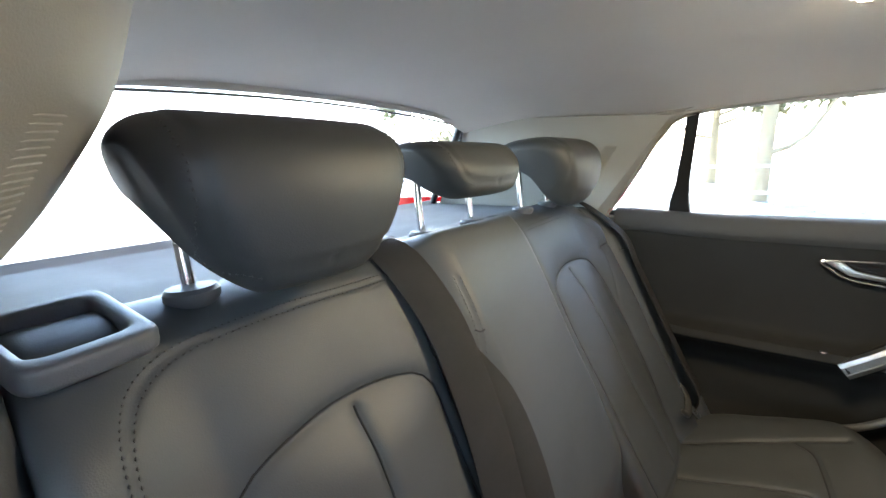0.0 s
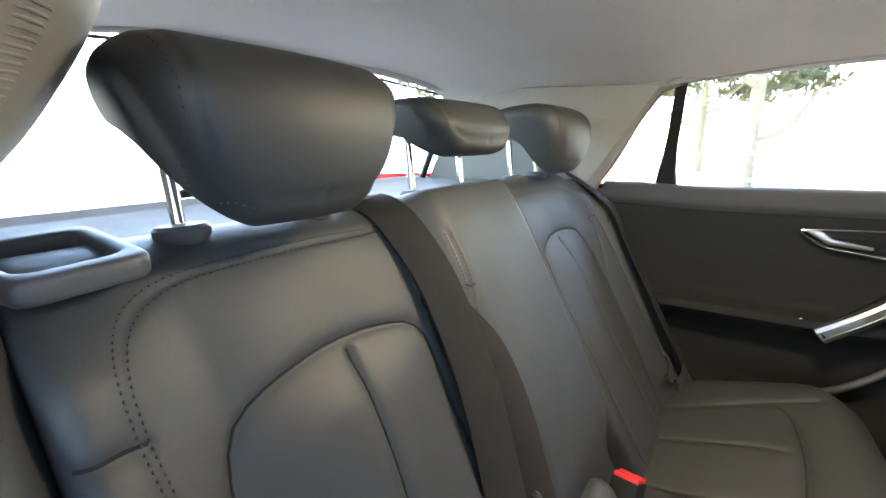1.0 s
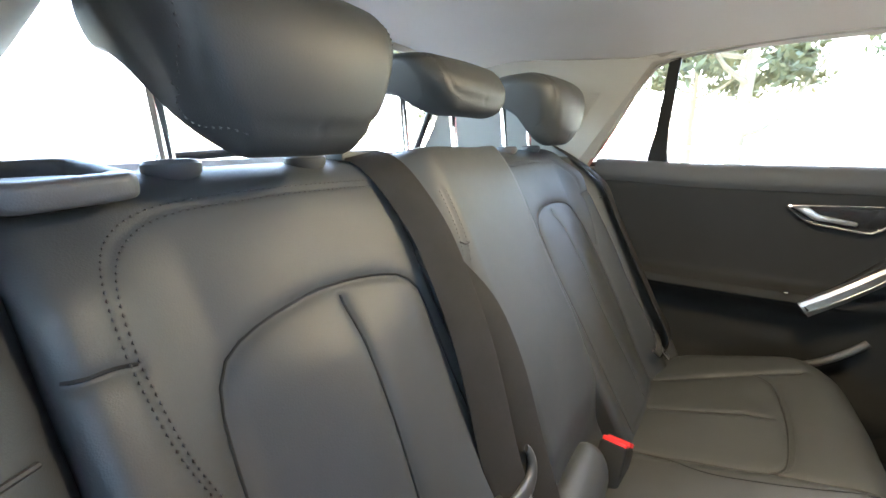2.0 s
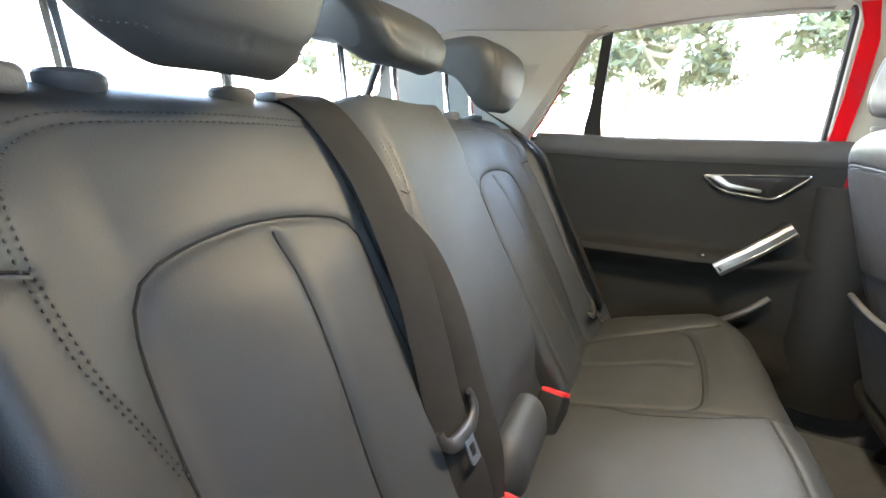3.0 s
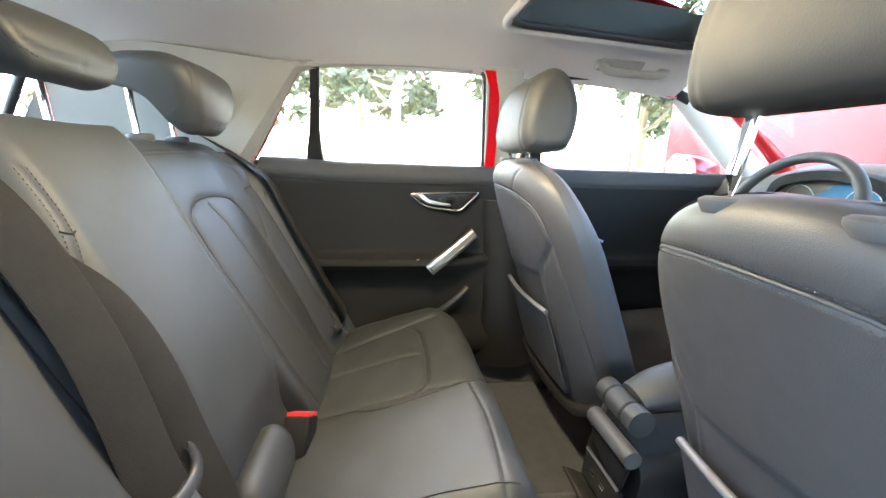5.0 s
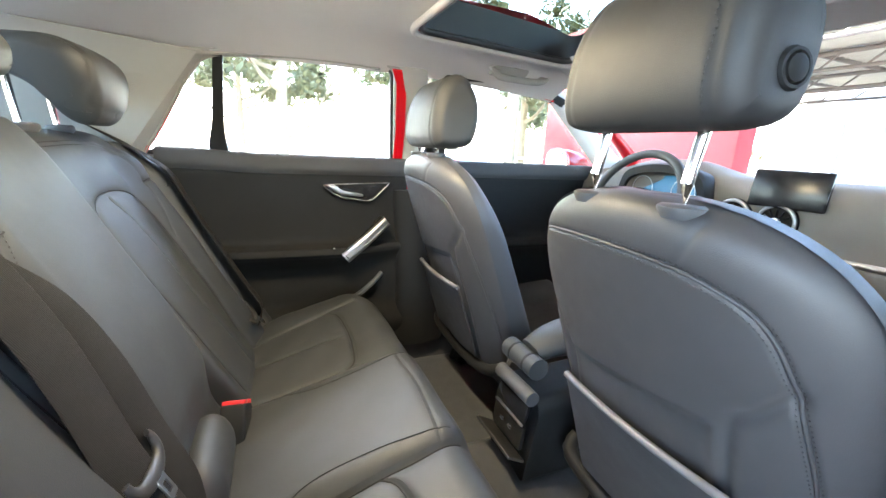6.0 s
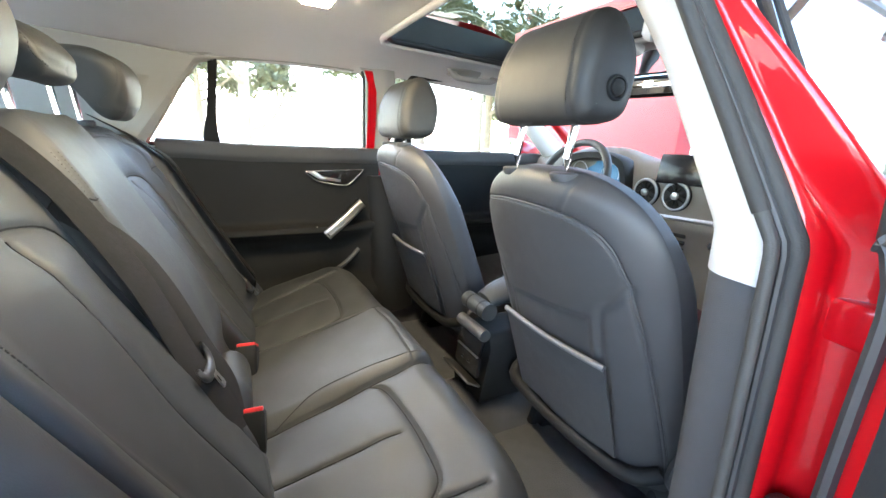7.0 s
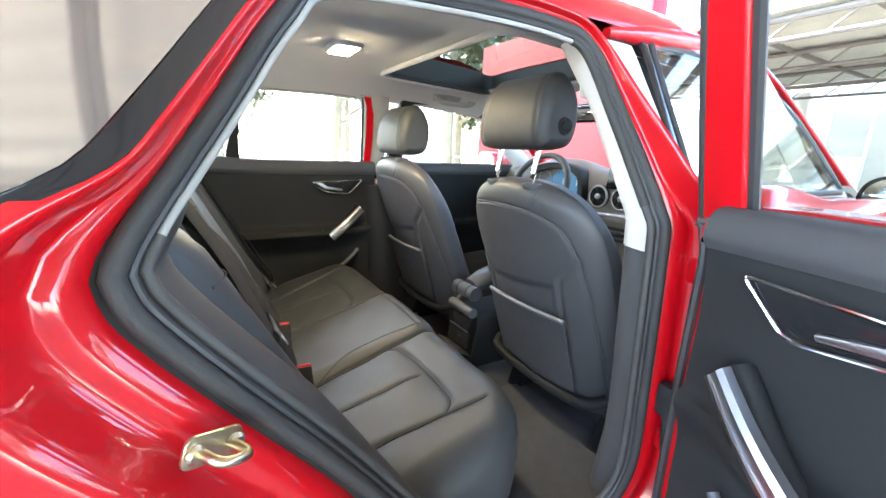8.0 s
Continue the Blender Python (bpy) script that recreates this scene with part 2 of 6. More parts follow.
def tube(name, pts, r, mat, parent=None, label="", sides=10, smooth=0, closed=False, flat=1.0, up=(0, 0, 1)):
    """A round or flattened rod along a line of points; r may be a number or one for each point."""
    pts = np.array(pts, float)
    if smooth:
        pts = spline(pts, smooth, closed)
    k = len(pts)
    if closed:
        tan = np.roll(pts, -1, axis=0) - np.roll(pts, 1, axis=0)
    else:
        tan = np.gradient(pts, axis=0)
    tan /= np.maximum(np.linalg.norm(tan, axis=1, keepdims=True), 1e-9)
    rad = np.full(k, r) if np.isscalar(r) else np.interp(np.linspace(0, 1, k), np.linspace(0, 1, len(r)), r)
    ref = np.array(up, float)
    rings = []
    for i in range(k):
        side = np.cross(tan[i], ref)
        if np.linalg.norm(side) < 1e-3:
            side = np.cross(tan[i], (1.0, 0.02, 0.03))
        side /= np.linalg.norm(side)
        top = np.cross(side, tan[i])
        a = np.linspace(0, 2 * np.pi, sides, endpoint=False)
        rings.append(pts[i] + rad[i] * (np.cos(a)[:, None] * side + flat * np.sin(a)[:, None] * top))
    if closed:
        R = np.array(rings)
        return put(name, R.reshape(-1, 3), grid_faces(k, sides, True, True), mat, parent, label)
    return loft(name, rings, mat, parent, label, True, 50)


def block(name, size, place, mat, parent=None, label="", bevel=0.004, turn=(0, 0, 0), steps=2, taper=None):
    """A block with rounded edges; taper scales its top (x, y)."""
    bm = bmesh.new()
    bmesh.ops.create_cube(bm, size=1.0)
    for v in bm.verts:
        if taper and v.co.z > 0:
            v.co.x *= taper[0]
            v.co.y *= taper[1]
        v.co = Vector((v.co.x * size[0], v.co.y * size[1], v.co.z * size[2]))
    if bevel:
        bmesh.ops.bevel(bm, geom=list(bm.edges), offset=min(bevel, 0.45 * min(size)), segments=steps, affect="EDGES", profile=0.5)
    bm.transform(pose(*place, *turn))
    return part(name, bm, mat, parent, label, True, 35)


def prism(name, outline, depth, m, mat, parent=None, label="", bevel=0.003, hole=None, steps=2):
    """A flat shape given in its own x, y, thick along z by depth, at the pose m; with a hole it is a frame of matching points."""
    bm = bmesh.new()
    o = [Vector((x, y, 0)) for x, y in outline]
    if hole is None:
        f = bm.faces.new([bm.verts.new(v) for v in o])
        got = bmesh.ops.extrude_face_region(bm, geom=[f])
        bmesh.ops.translate(bm, verts=[v for v in got["geom"] if isinstance(v, bmesh.types.BMVert)], vec=(0, 0, depth))
    else:
        h = [Vector((x, y, 0)) for x, y in hole]
        k = len(o)
        low_o, low_h = [bm.verts.new(v) for v in o], [bm.verts.new(v) for v in h]
        up = Vector((0, 0, depth))
        top_o, top_h = [bm.verts.new(v + up) for v in o], [bm.verts.new(v + up) for v in h]
        for i in range(k):
            j = (i + 1) % k
            bm.faces.new((low_o[i], low_o[j], low_h[j], low_h[i]))
            bm.faces.new((top_o[j], top_o[i], top_h[i], top_h[j]))
            bm.faces.new((low_o[j], low_o[i], top_o[i], top_o[j]))
            bm.faces.new((low_h[i], low_h[j], top_h[j], top_h[i]))
    bmesh.ops.recalc_face_normals(bm, faces=bm.faces)
    if bevel:
        sharp = [e for e in bm.edges if e.is_manifold and e.calc_face_angle(0) > 0.6]
        bmesh.ops.bevel(bm, geom=sharp, offset=bevel, segments=steps, affect="EDGES", profile=0.5)
    bm.transform(m)
    return part(name, bm, mat, parent, label, True, 35)


def lathe(name, profile, place, axis, mat, parent=None, label="", sides=28):
    """A turned form: (radius, height) pairs round an axis direction at a place."""
    turn = Vector(axis).normalized().to_track_quat("Z", "Y").to_matrix().to_4x4()
    m = Matrix.Translation(place) @ turn
    a = np.linspace(0, 2 * np.pi, sides, endpoint=False)
    rings = [[tuple(m @ Vector((r * math.cos(t), r * math.sin(t), h))) for t in a] for r, h in profile]
    return loft(name, rings, mat, parent, label, True, 35)


def rounded(pts, r, steps=5):
    """A polygon with its corners rounded; r is one radius or one for each corner."""
    out, k = [], len(pts)
    for i in range(k):
        p, a, b = Vector(pts[i]), Vector(pts[i - 1]), Vector(pts[(i + 1) % k])
        q = r if np.isscalar(r) else r[i]
        da, db = (a - p), (b - p)
        q = min(q, 0.45 * da.length, 0.45 * db.length)
        s, e = p + da.normalized() * q, p + db.normalized() * q
        for t in np.linspace(0, 1, steps + 1):
            out.append(tuple(s * (1 - t) ** 2 + p * 2 * t * (1 - t) + e * t * t))
    return out


def stitches(name, line, mat, parent, gap=0.0065, size=(0.0042, 0.0012, 0.0011)):
    """A row of short raised threads along a 3D line, joined."""
    line = np.array(line, float)
    length = np.sum(np.linalg.norm(np.diff(line, axis=0), axis=1))
    pts = spline(line, max(3, int(length / gap)))
    verts, faces = [], []
    for a, b in zip(pts[:-1], pts[1:]):
        d = (b - a) / max(np.linalg.norm(b - a), 1e-9)
        side = np.cross(d, (0.3, 0.8, 0.5))
        side /= np.linalg.norm(side)
        up = np.cross(side, d)
        c, k = (a + b) / 2, len(verts)
        l, w, h = size
        for q in ((-l, 0, 0), (0, -w, 0), (l, 0, 0), (0, w, 0), (0, 0, h), (0, 0, -h)):
            verts.append(c + q[0] * d / 2 + q[1] * side + q[2] * up)
        faces += [(k, k + 1, k + 4), (k + 1, k + 2, k + 4), (k + 2, k + 3, k + 4), (k + 3, k, k + 4),
                  (k + 1, k, k + 5), (k + 2, k + 1, k + 5), (k + 3, k + 2, k + 5), (k, k + 3, k + 5)]
    return put(name, verts, faces, mat, parent)


# ---- car body: shape functions ----
def side_x(z):
    """Half width of the body at the door seals."""
    z = np.asarray(z, float)
    return 0.772 - 0.50 * np.maximum(z - 1.0, 0) - 0.02 * smoothstep(0.55, 0.3, z)


def ceil_z(x, y):
    return 1.420 - 0.105 * (np.abs(x) / 0.62) ** 3.2 - 0.058 * np.maximum(0.45 - y, 0) ** 2 / 0.81 - 0.036 * np.maximum(y - 0.6, 0) ** 2 / 0.42


OPENING = [(-0.072, 1.03), (0.01, 1.155), (0.086, 1.268), (0.150, 1.325), (0.35, 1.345), (0.555, 1.345), (0.640, 1.318), (0.675, 1.20), (0.700, 1.05), (0.716, 0.85), (0.728, 0.60), (0.728, 0.46),
           (0.695, 0.395), (0.62, 0.37), (0.45, 0.37), (0.345, 0.40), (0.270, 0.50), (0.190, 0.62), (0.10, 0.745), (0.02, 0.845), (-0.05, 0.935), (-0.078, 0.985)]


def offset_ring(ring, d):
    """Moves a closed (y, z) line outwards."""
    tan = np.roll(ring, -1, axis=0) - np.roll(ring, 1, axis=0)
    tan /= np.linalg.norm(tan, axis=1, keepdims=True)
    nrm = np.stack([-tan[:, 1], tan[:, 0]], axis=1)
    c = ring.mean(axis=0)
    if np.sum(nrm * (ring - c)) < 0:
        nrm = -nrm
    return ring + nrm * d


RING = spline(OPENING, 200, True)


def opening_ring(d, dx, s):
    r = offset_ring(RING, d)
    if d > 0:
        r = RING + (r - RING) * (1 - 0.74 * smoothstep(0.98, 1.10, RING[:, 1]))[:, None]
    k = 1 - 0.75 * smoothstep(1.02, 1.36, r[:, 1])
    slim = 0.6 * dx if dx < 0.03 else dx - 0.012
    dx = dx + (slim - dx) * smoothstep(0.58, 0.68, r[:, 0])
    return np.stack([s * (side_x(r[:, 1]) + dx * k), r[:, 0], r[:, 1]], axis=1)


JAMB = [(-0.024, -0.026), (-0.018, -0.006), (-0.008, 0.0), (0.008, 0.003), (0.018, 0.020), (0.030, 0.030), (0.048, 0.034), (0.058, 0.060), (0.066, 0.084), (0.076, 0.094), (0.088, 0.096)]

car = thing("hatchback_car", (0, 0.3, 0.2), "red painted hatchback body with open rear door, parked on the paving", "car")
for s in (1, -1):
    rings = np.array([opening_ring(d, dx, s) for d, dx in spline(JAMB if s > 0 else JAMB[4:], 34)])
    if s > 0:
        put("seal_flange", rings[:11].reshape(-1, 3), grid_faces(11, rings.shape[1], wrap_m=True), SEAL, car, "black rubber seal flange", True, 50)
        rings = rings[10:]
    put("door_jamb", rings.reshape(-1, 3), grid_faces(*rings.shape[:2], wrap_m=True), RED, car, "glossy red door jamb", True, 50)
    lip = opening_ring(-0.024 if s > 0 else -0.016, -0.016 if s > 0 else -0.030, s)
    if s > 0:
        tube("door_seal", opening_ring(-0.004, 0.006, s), 0.0105, SEAL, car, "grey-black rubber door seal", 12, closed=True, up=(1, 0, 0))
        tube("seal_lip", opening_ring(-0.015, -0.003, s), 0.0050, RUBBER, car, "black rubber seal lip", 8, closed=True, up=(1, 0, 0))
    if s < 0:
        lip[:, 1] -= 0.026 * smoothstep(0.26, 0.08, lip[:, 1]) * smoothstep(1.0, 1.04, lip[:, 2])
    over = [i for i in range(200) if lip[i, 2] > 1.03 and (s > 0 or lip[i, 1] < 0.60)]
    first = next(i for i in over if (i - 1) % 200 not in over)
    order = [(first + k) % 200 for k in range(len(over))]
    pale = [i for i in order if s < 0 or lip[i, 1] < 0.60]
    tube("trim_lip", lip[pale], 0.0045, TRIM_SHADED, car, "pale trim edge of the opening", 8, up=(1, 0, 0))
    if s > 0:
        dark = [i for i in order if lip[i, 1] >= 0.595]
        tube("front_seal_lip", lip[dark], list(0.006 + 0.003 * smoothstep(0.60, 0.67, lip[dark][:, 1])), SEAL, car, "black rubber lip at the door pillar", 10, up=(1, 0, 0))
    if s > 0:
        below = [(first + k) % 200 for k in range(len(over) - 1, 201)]
        tube("lower_trim_lip", lip[below], 0.0075, TRIM_SIDE, car, "dark trim edge of the opening", 8, up=(1, 0, 0))
    # pale reveal from the lip to the headliner and the rear pillar
    rows = []
    for i in order:
        x, y, z = lip[i]
        if y > 0.62:
            continue
        if y > 0.13:
            far = np.array([s * 0.598, y, float(ceil_z(np.float64(0.598), np.float64(y))) + 0.004])
        else:
            g = min(1, max(0, (1.30 - z) / 0.25))
            far = np.array([s * (0.566 + 0.085 * g), y - (0.036 if s > 0 else 0.065), z + 0.012 * (1 - g)])
        rows.append([lip[i] + (far - lip[i]) * f + np.array([-s * 0.006 * math.sin(f * math.pi), 0, -0.004 * math.sin(f * math.pi)]) for f in np.linspace(0, 1, 6)])
    sheet("window_reveal", np.array(rows), TRIM_SHADED, car, 0.002, "pale reveal round the opening")
    # quarter panel behind the opening
    edge = opening_ring(0.088, 0.096, s)
    rear = edge[(edge[:, 1] < 0.36) & (edge[:, 2] < 1.09)]
    rear = rear[np.argsort(rear[:, 2])]
    rows = []
    for z in np.linspace(0.36, 1.075, 50):
        x0, y0 = np.interp(z, rear[:, 2], rear[:, 0]), np.interp(z, rear[:, 2], rear[:, 1])
        row = []
        for f in np.linspace(0, 1, 40):
            y = y0 + (-1.05 - y0) * f
            swell = 0.024 * math.sin(min(1, f * 2.2) * math.pi / 2) - 0.16 * smoothstep(0.55, 1.0, f)
            waist = 0.016 * math.exp(-((z - 0.93) / 0.035) ** 2) * smoothstep(0.0, 0.2, f)
            row.append((x0 + s * (swell + waist), y, z))
        rows.append(row)
    sheet("quarter_panel", np.array(rows), RED, car, 0.003, "glossy red rear quarter panel", flip=(s < 0))
    # pillar above the belt: black strip, then the silver blade
    up = edge[(edge[:, 1] < 0.30) & (edge[:, 2] > 1.0)]
    up = up[np.argsort(up[:, 2])]
    for name, mat, a0, a1, d0, d1, lab in (("pillar_gasket", GLOSS_BLACK, 0.000, 0.026, 0.000, 0.004, "gloss black pillar gasket"), ("pillar_blade", SILVER, 0.028, 0.62, 0.004, -0.07, "glossy silver roof pillar blade")):
        rows = []
        for z in np.linspace(1.06, 1.375, 26):
            x0, y0 = np.interp(z, up[:, 2], up[:, 0]), np.interp(z, up[:, 2], up[:, 1])
            rows.append([(x0 + s * (d0 + (d1 - d0) * f * f), y0 - (a0 + (a1 - a0) * f), z) for f in np.linspace(0, 1, 14)])
        sheet(name, np.array(rows), mat, car, 0.003, lab, flip=(s < 0))
    # sill below the opening
    tube("sill", [(s * 0.80, -0.05, 0.30), (s * 0.815, 0.30, 0.285), (s * 0.815, 1.9, 0.285)], 0.075, RED, car, "red painted sill", 16, smooth=20)
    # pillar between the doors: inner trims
    # left side takes darker copies of both trims, its shade put into the colour
    for z0, z1, mat, lab in ((0.945, 1.335, TRIM_LIGHT if s > 0 else TRIM_SHADED, "pale grey upper pillar trim"), (0.34, 0.940, TRIM_MID if s > 0 else TRIM_DARK, "dark lower pillar trim")):
        rings = []
        for z in np.linspace(z0, z1, 26):
            xo = float(side_x(z))
            wide = ((0.050 if z0 > 0.9 else 0.036) if s > 0 else 0.040 if z0 > 0.9 else 0.085) + 0.012 * smoothstep(1.2, 1.335, z) + 0.02 * smoothstep(0.6, 0.34, z)
            yc = float(np.interp(z, (0.34, 0.6, 0.9, 1.2, 1.335), (0.785, 0.775, 0.755, 0.735, 0.70)))
            bulk = 1.0 if s > 0 or z0 < 0.9 else 0.42
            prof = spline([(xo - 0.012, yc - wide), (xo - 0.075 * bulk, yc - wide + 0.012), (xo - 0.105 * bulk, yc), (xo - 0.075 * bulk, yc + wide - 0.012), (xo - 0.012, yc + wide)], 26)
            prof = np.concatenate([prof, [(xo + 0.005, yc + wide), (xo + 0.005, yc - wide)]])
            rings.append([(s * x, y, z) for x, y in prof])
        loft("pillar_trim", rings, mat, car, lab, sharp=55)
    if s > 0:
        lathe("belt_anchor", [(0.016, -0.004), (0.020, 0.004), (0.016, 0.014), (0.008, 0.017)], (s * 0.548, 0.722, 1.255), (-s * 0.8, -0.5, 0.1), TRIM_LIGHT, car, "pale round belt anchor cover")
    # side trim between the seal and the bench
    inner = opening_ring(-0.024, -0.022, s)
    if s < 0:
        inner = inner[:0].reshape(0, 3)
    cut = inner[(inner[:, 1] < 0.30) & (inner[:, 2] < 1.10) & (inner[:, 2] > 0.40)]
    cut = cut[np.argsort(-cut[:, 2])]
    rows = []
    for x, y, z in cut:
        yi = min(0.455 - 0.53 * z + 0.035, y - 0.02)
        zi = z + 0.015
        rows.append([(x + (s * 0.668 - x) * f, y + (yi - y) * f + 0.022 * math.sin(f * math.pi), z + (zi - z) * f) for f in np.linspace(0, 1, 12)])
    if rows:
        sheet("side_trim", np.array(rows), TRIM_SIDE, car, 0.003, "dark grey side trim beside the bench", flip=(s > 0))
    # rear pillar trim beside the rear window: three upright lines, from the door opening over a swelling to the window
    near = spline([(0.572, 0.105, 1.312), (0.617, 0.005, 1.181), (0.662, -0.095, 1.050)], 22)
    swell = spline([(0.455, -0.170, 1.348), (0.478, -0.185, 1.275), (0.526, -0.200, 1.195), (0.576, -0.220, 1.130), (0.604, -0.245, 1.055)], 22)
    deep = spline([(0.485, -0.440, 1.340), (0.520, -0.480, 1.285), (0.545, -0.530, 1.195), (0.565, -0.590, 1.115), (0.575, -0.630, 1.050)], 22)
    if s < 0:
        swell = (near + deep) / 2 - (0.012, 0, 0)
    pil = []
    for f in np.linspace(0, 1, 30):
        row = near * (1 - f) * (1 - 2 * f) + swell * 4 * f * (1 - f) + deep * f * (2 * f - 1)
        pil.append(row * (s, 1, 1))
    pil = np.array(pil)
    pillar = sheet("rear_pillar_trim", pil, TRIM_SHADED, car, 0.004, "pale grey rear pillar trim", flip=(s > 0))
    for k in range(24):
        g = 6.0 + k * 0.31
        a0, b0 = int(g), g - int(g)
        col = pil[:, a0] * (1 - b0) + pil[:, a0 + 1] * b0
        tube("vent_rib", [col[i] + (s * e, 0, 0) for i, e in ((3, 0.003), (4, -0.0006), (5, -0.0006), (6, 0.003))], 0.0011, TRIM_SHADED, pillar, "thin vent rib", 6)
    # front pillar trim
    rings = []
    for f in np.linspace(0, 1, 20):
        c = np.array([s * (0.625 + 0.05 * f), 1.26 + 0.44 * f, 1.325 - 0.32 * f])
        w = 0.035 + 0.03 * f
        ring = spline([(0, -w), (-0.025, 0), (0, w), (0.02, 0)], 16, True)
        rings.append([c + (s * q[0], q[1] * 0.75, q[1] * 0.62) for q in ring])
    loft("windscreen_pillar", rings, TRIM_LIGHT, car, "pale grey windscreen pillar trim", sharp=60)
    tube("outer_windscreen_pillar", [(s * 0.585, 1.05, 1.405), (s * 0.610, 1.32, 1.355), (s * 0.655, 1.60, 1.20), (s * 0.705, 1.86, 1.03)], [0.022, 0.018, 0.020, 0.035] if s < 0 else [0.020, 0.009, 0.009, 0.012], RED, car, "red windscreen pillar", 12, smooth=24)
    if s > 0:
        tube("roof_rail", [(0.596, 0.70, 1.352), (0.590, 0.80, 1.364), (0.586, 0.95, 1.374), (0.585, 1.10, 1.385)], [0.010, 0.022, 0.024, 0.022], RED, car, "red roof side rail", 12, smooth=20)
    # front wing
    rows = []
    for z in np.linspace(0.35, 1.0, 18):
        rows.append([(s * (0.872 - 0.02 * f - 0.10 * smoothstep(0.7, 1.0, f) - 0.05 * smoothstep(0.85, 1.0, z)), 1.70 + 1.15 * f, z - 0.10 * f * smoothstep(0.6, 1.0, z)) for f in np.linspace(0, 1, 20)])
    sheet("front_wing", np.array(rows), RED, car, 0.004, "red front wing", flip=(s > 0))

# outer roof and headliner, each with the opening of the glass roof
SR = (-0.375, 0.375, 0.640, 1.135)


def roof_grid(xs, ys, zf):
    X, Y = np.meshgrid(xs, ys, indexing="ij")
    P = np.stack([X, Y, zf(X, Y)], axis=2)
    n, m = P.shape[:2]
    keep = []
    for f in grid_faces(n, m):
        c = P.reshape(-1, 3)[list(f)].mean(axis=0)
        if not (SR[0] < c[0] < SR[1] and SR[2] < c[1] < SR[3]):
            keep.append(f)
    return P, keep


xs = np.unique(np.round(np.concatenate([np.linspace(-0.60, 0.60, 41), [SR[0], SR[1]]]), 4))
ys = np.unique(np.round(np.concatenate([np.linspace(-0.50, 1.26, 55), [SR[2], SR[3]]]), 4))


def skin_z(x, y):
    """The outer roof: full shoulders over the door openings, falling to the windscreen and the rear window."""
    side = np.sqrt(np.maximum(1 - (np.abs(x) / 0.603) ** 4, 0))
    return 1.366 + 0.130 * side - 0.050 * np.maximum(0.45 - y, 0) ** 2 / 0.81 - 0.075 * smoothstep(0.95, 1.28, y) - 0.02 * np.maximum(y - 0.6, 0) ** 2


xs = np.unique(np.round(np.concatenate([0.603 * np.sin(np.linspace(-1, 1, 61) * math.pi / 2), [SR[0], SR[1]]]), 4))
P, keep = roof_grid(xs, ys, skin_z)
put("roof_skin", P.reshape(-1, 3), keep, RED, car, "red painted roof")
xs = np.unique(np.round(np.concatenate([np.linspace(-0.612, 0.612, 61), [SR[0], SR[1]]]), 4))
ys = np.unique(np.round(np.concatenate([np.linspace(-0.465, 1.25, 75), [SR[2], SR[3]]]), 4))


def liner_z(x, y):
    bulge = -0.020 * np.exp(-((x / 0.17) ** 4 + ((y - 0.40) / 0.16) ** 4))
    lip = -0.012 * np.exp(-((np.maximum(np.abs(x) - 0.375, 0) / 0.03) ** 2 + (np.maximum(np.maximum(SR[2] - y, y - SR[3]), 0) / 0.03) ** 2))
    return ceil_z(x, y) + bulge + lip


P, keep = roof_grid(xs, ys, liner_z)
liner = put("ceiling", P.reshape(-1, 3), [f[::-1] for f in keep], HEADLINER)
tagged(liner, "pale beige-grey cloth headliner with a glass roof opening", "headliner", kind="structure")
outline = rounded([(SR[0], SR[2]), (SR[1], SR[2]), (SR[1], SR[3]), (SR[0], SR[3])], 0.05, 8)
tube("roof_opening_gasket", [(x, y, float(liner_z(np.float64(x), np.float64(y))) + 0.006) for x, y in outline], 0.009, RUBBER, car, "black gasket round the glass roof", 10, closed=True)
tube("roof_opening_lip", [(x * 1.05, SR[2] + (y - SR[2]) * 1.06 - 0.015, float(liner_z(np.float64(x), np.float64(y))) - 0.002) for x, y in outline], 0.009, HEADLINER, car, "padded lip of the glass roof", 10, closed=True)
o3 = np.array(outline)
low = np.stack([o3[:, 0], o3[:, 1], liner_z(o3[:, 0], o3[:, 1])], axis=1)
top = np.stack([o3[:, 0] * 0.995, SR[2] + 0.002 + (o3[:, 1] - SR[2]) * 0.99, skin_z(o3[:, 0], o3[:, 1])], axis=1)
skirt = np.array([low, top])
put("roof_opening_skirt", skirt.reshape(-1, 3), grid_faces(2, len(outline), wrap_m=True), RUBBER, car, "black skirt of the glass roof")
gx, gy = np.meshgrid(np.linspace(-0.42, 0.42, 12), np.linspace(0.60, 1.18, 10), indexing="ij")
sheet("roof_glass", np.stack([gx, gy, skin_z(gx, gy) + 0.003], axis=2), SUNROOF_GLASS, car, 0.0, "tinted glass roof panel")

# rear window, shelf and tailgate
def rear_glass(x, g):
    """A point of the rear window: x from -1 to 1 across, g from 0 at the top to 1 at the sill."""
    return (x * (0.490 + 0.065 * g), -0.462 - 0.19 * g - 0.03 * (1 - x * x), 1.358 - 0.028 * x * x - 0.285 * g)


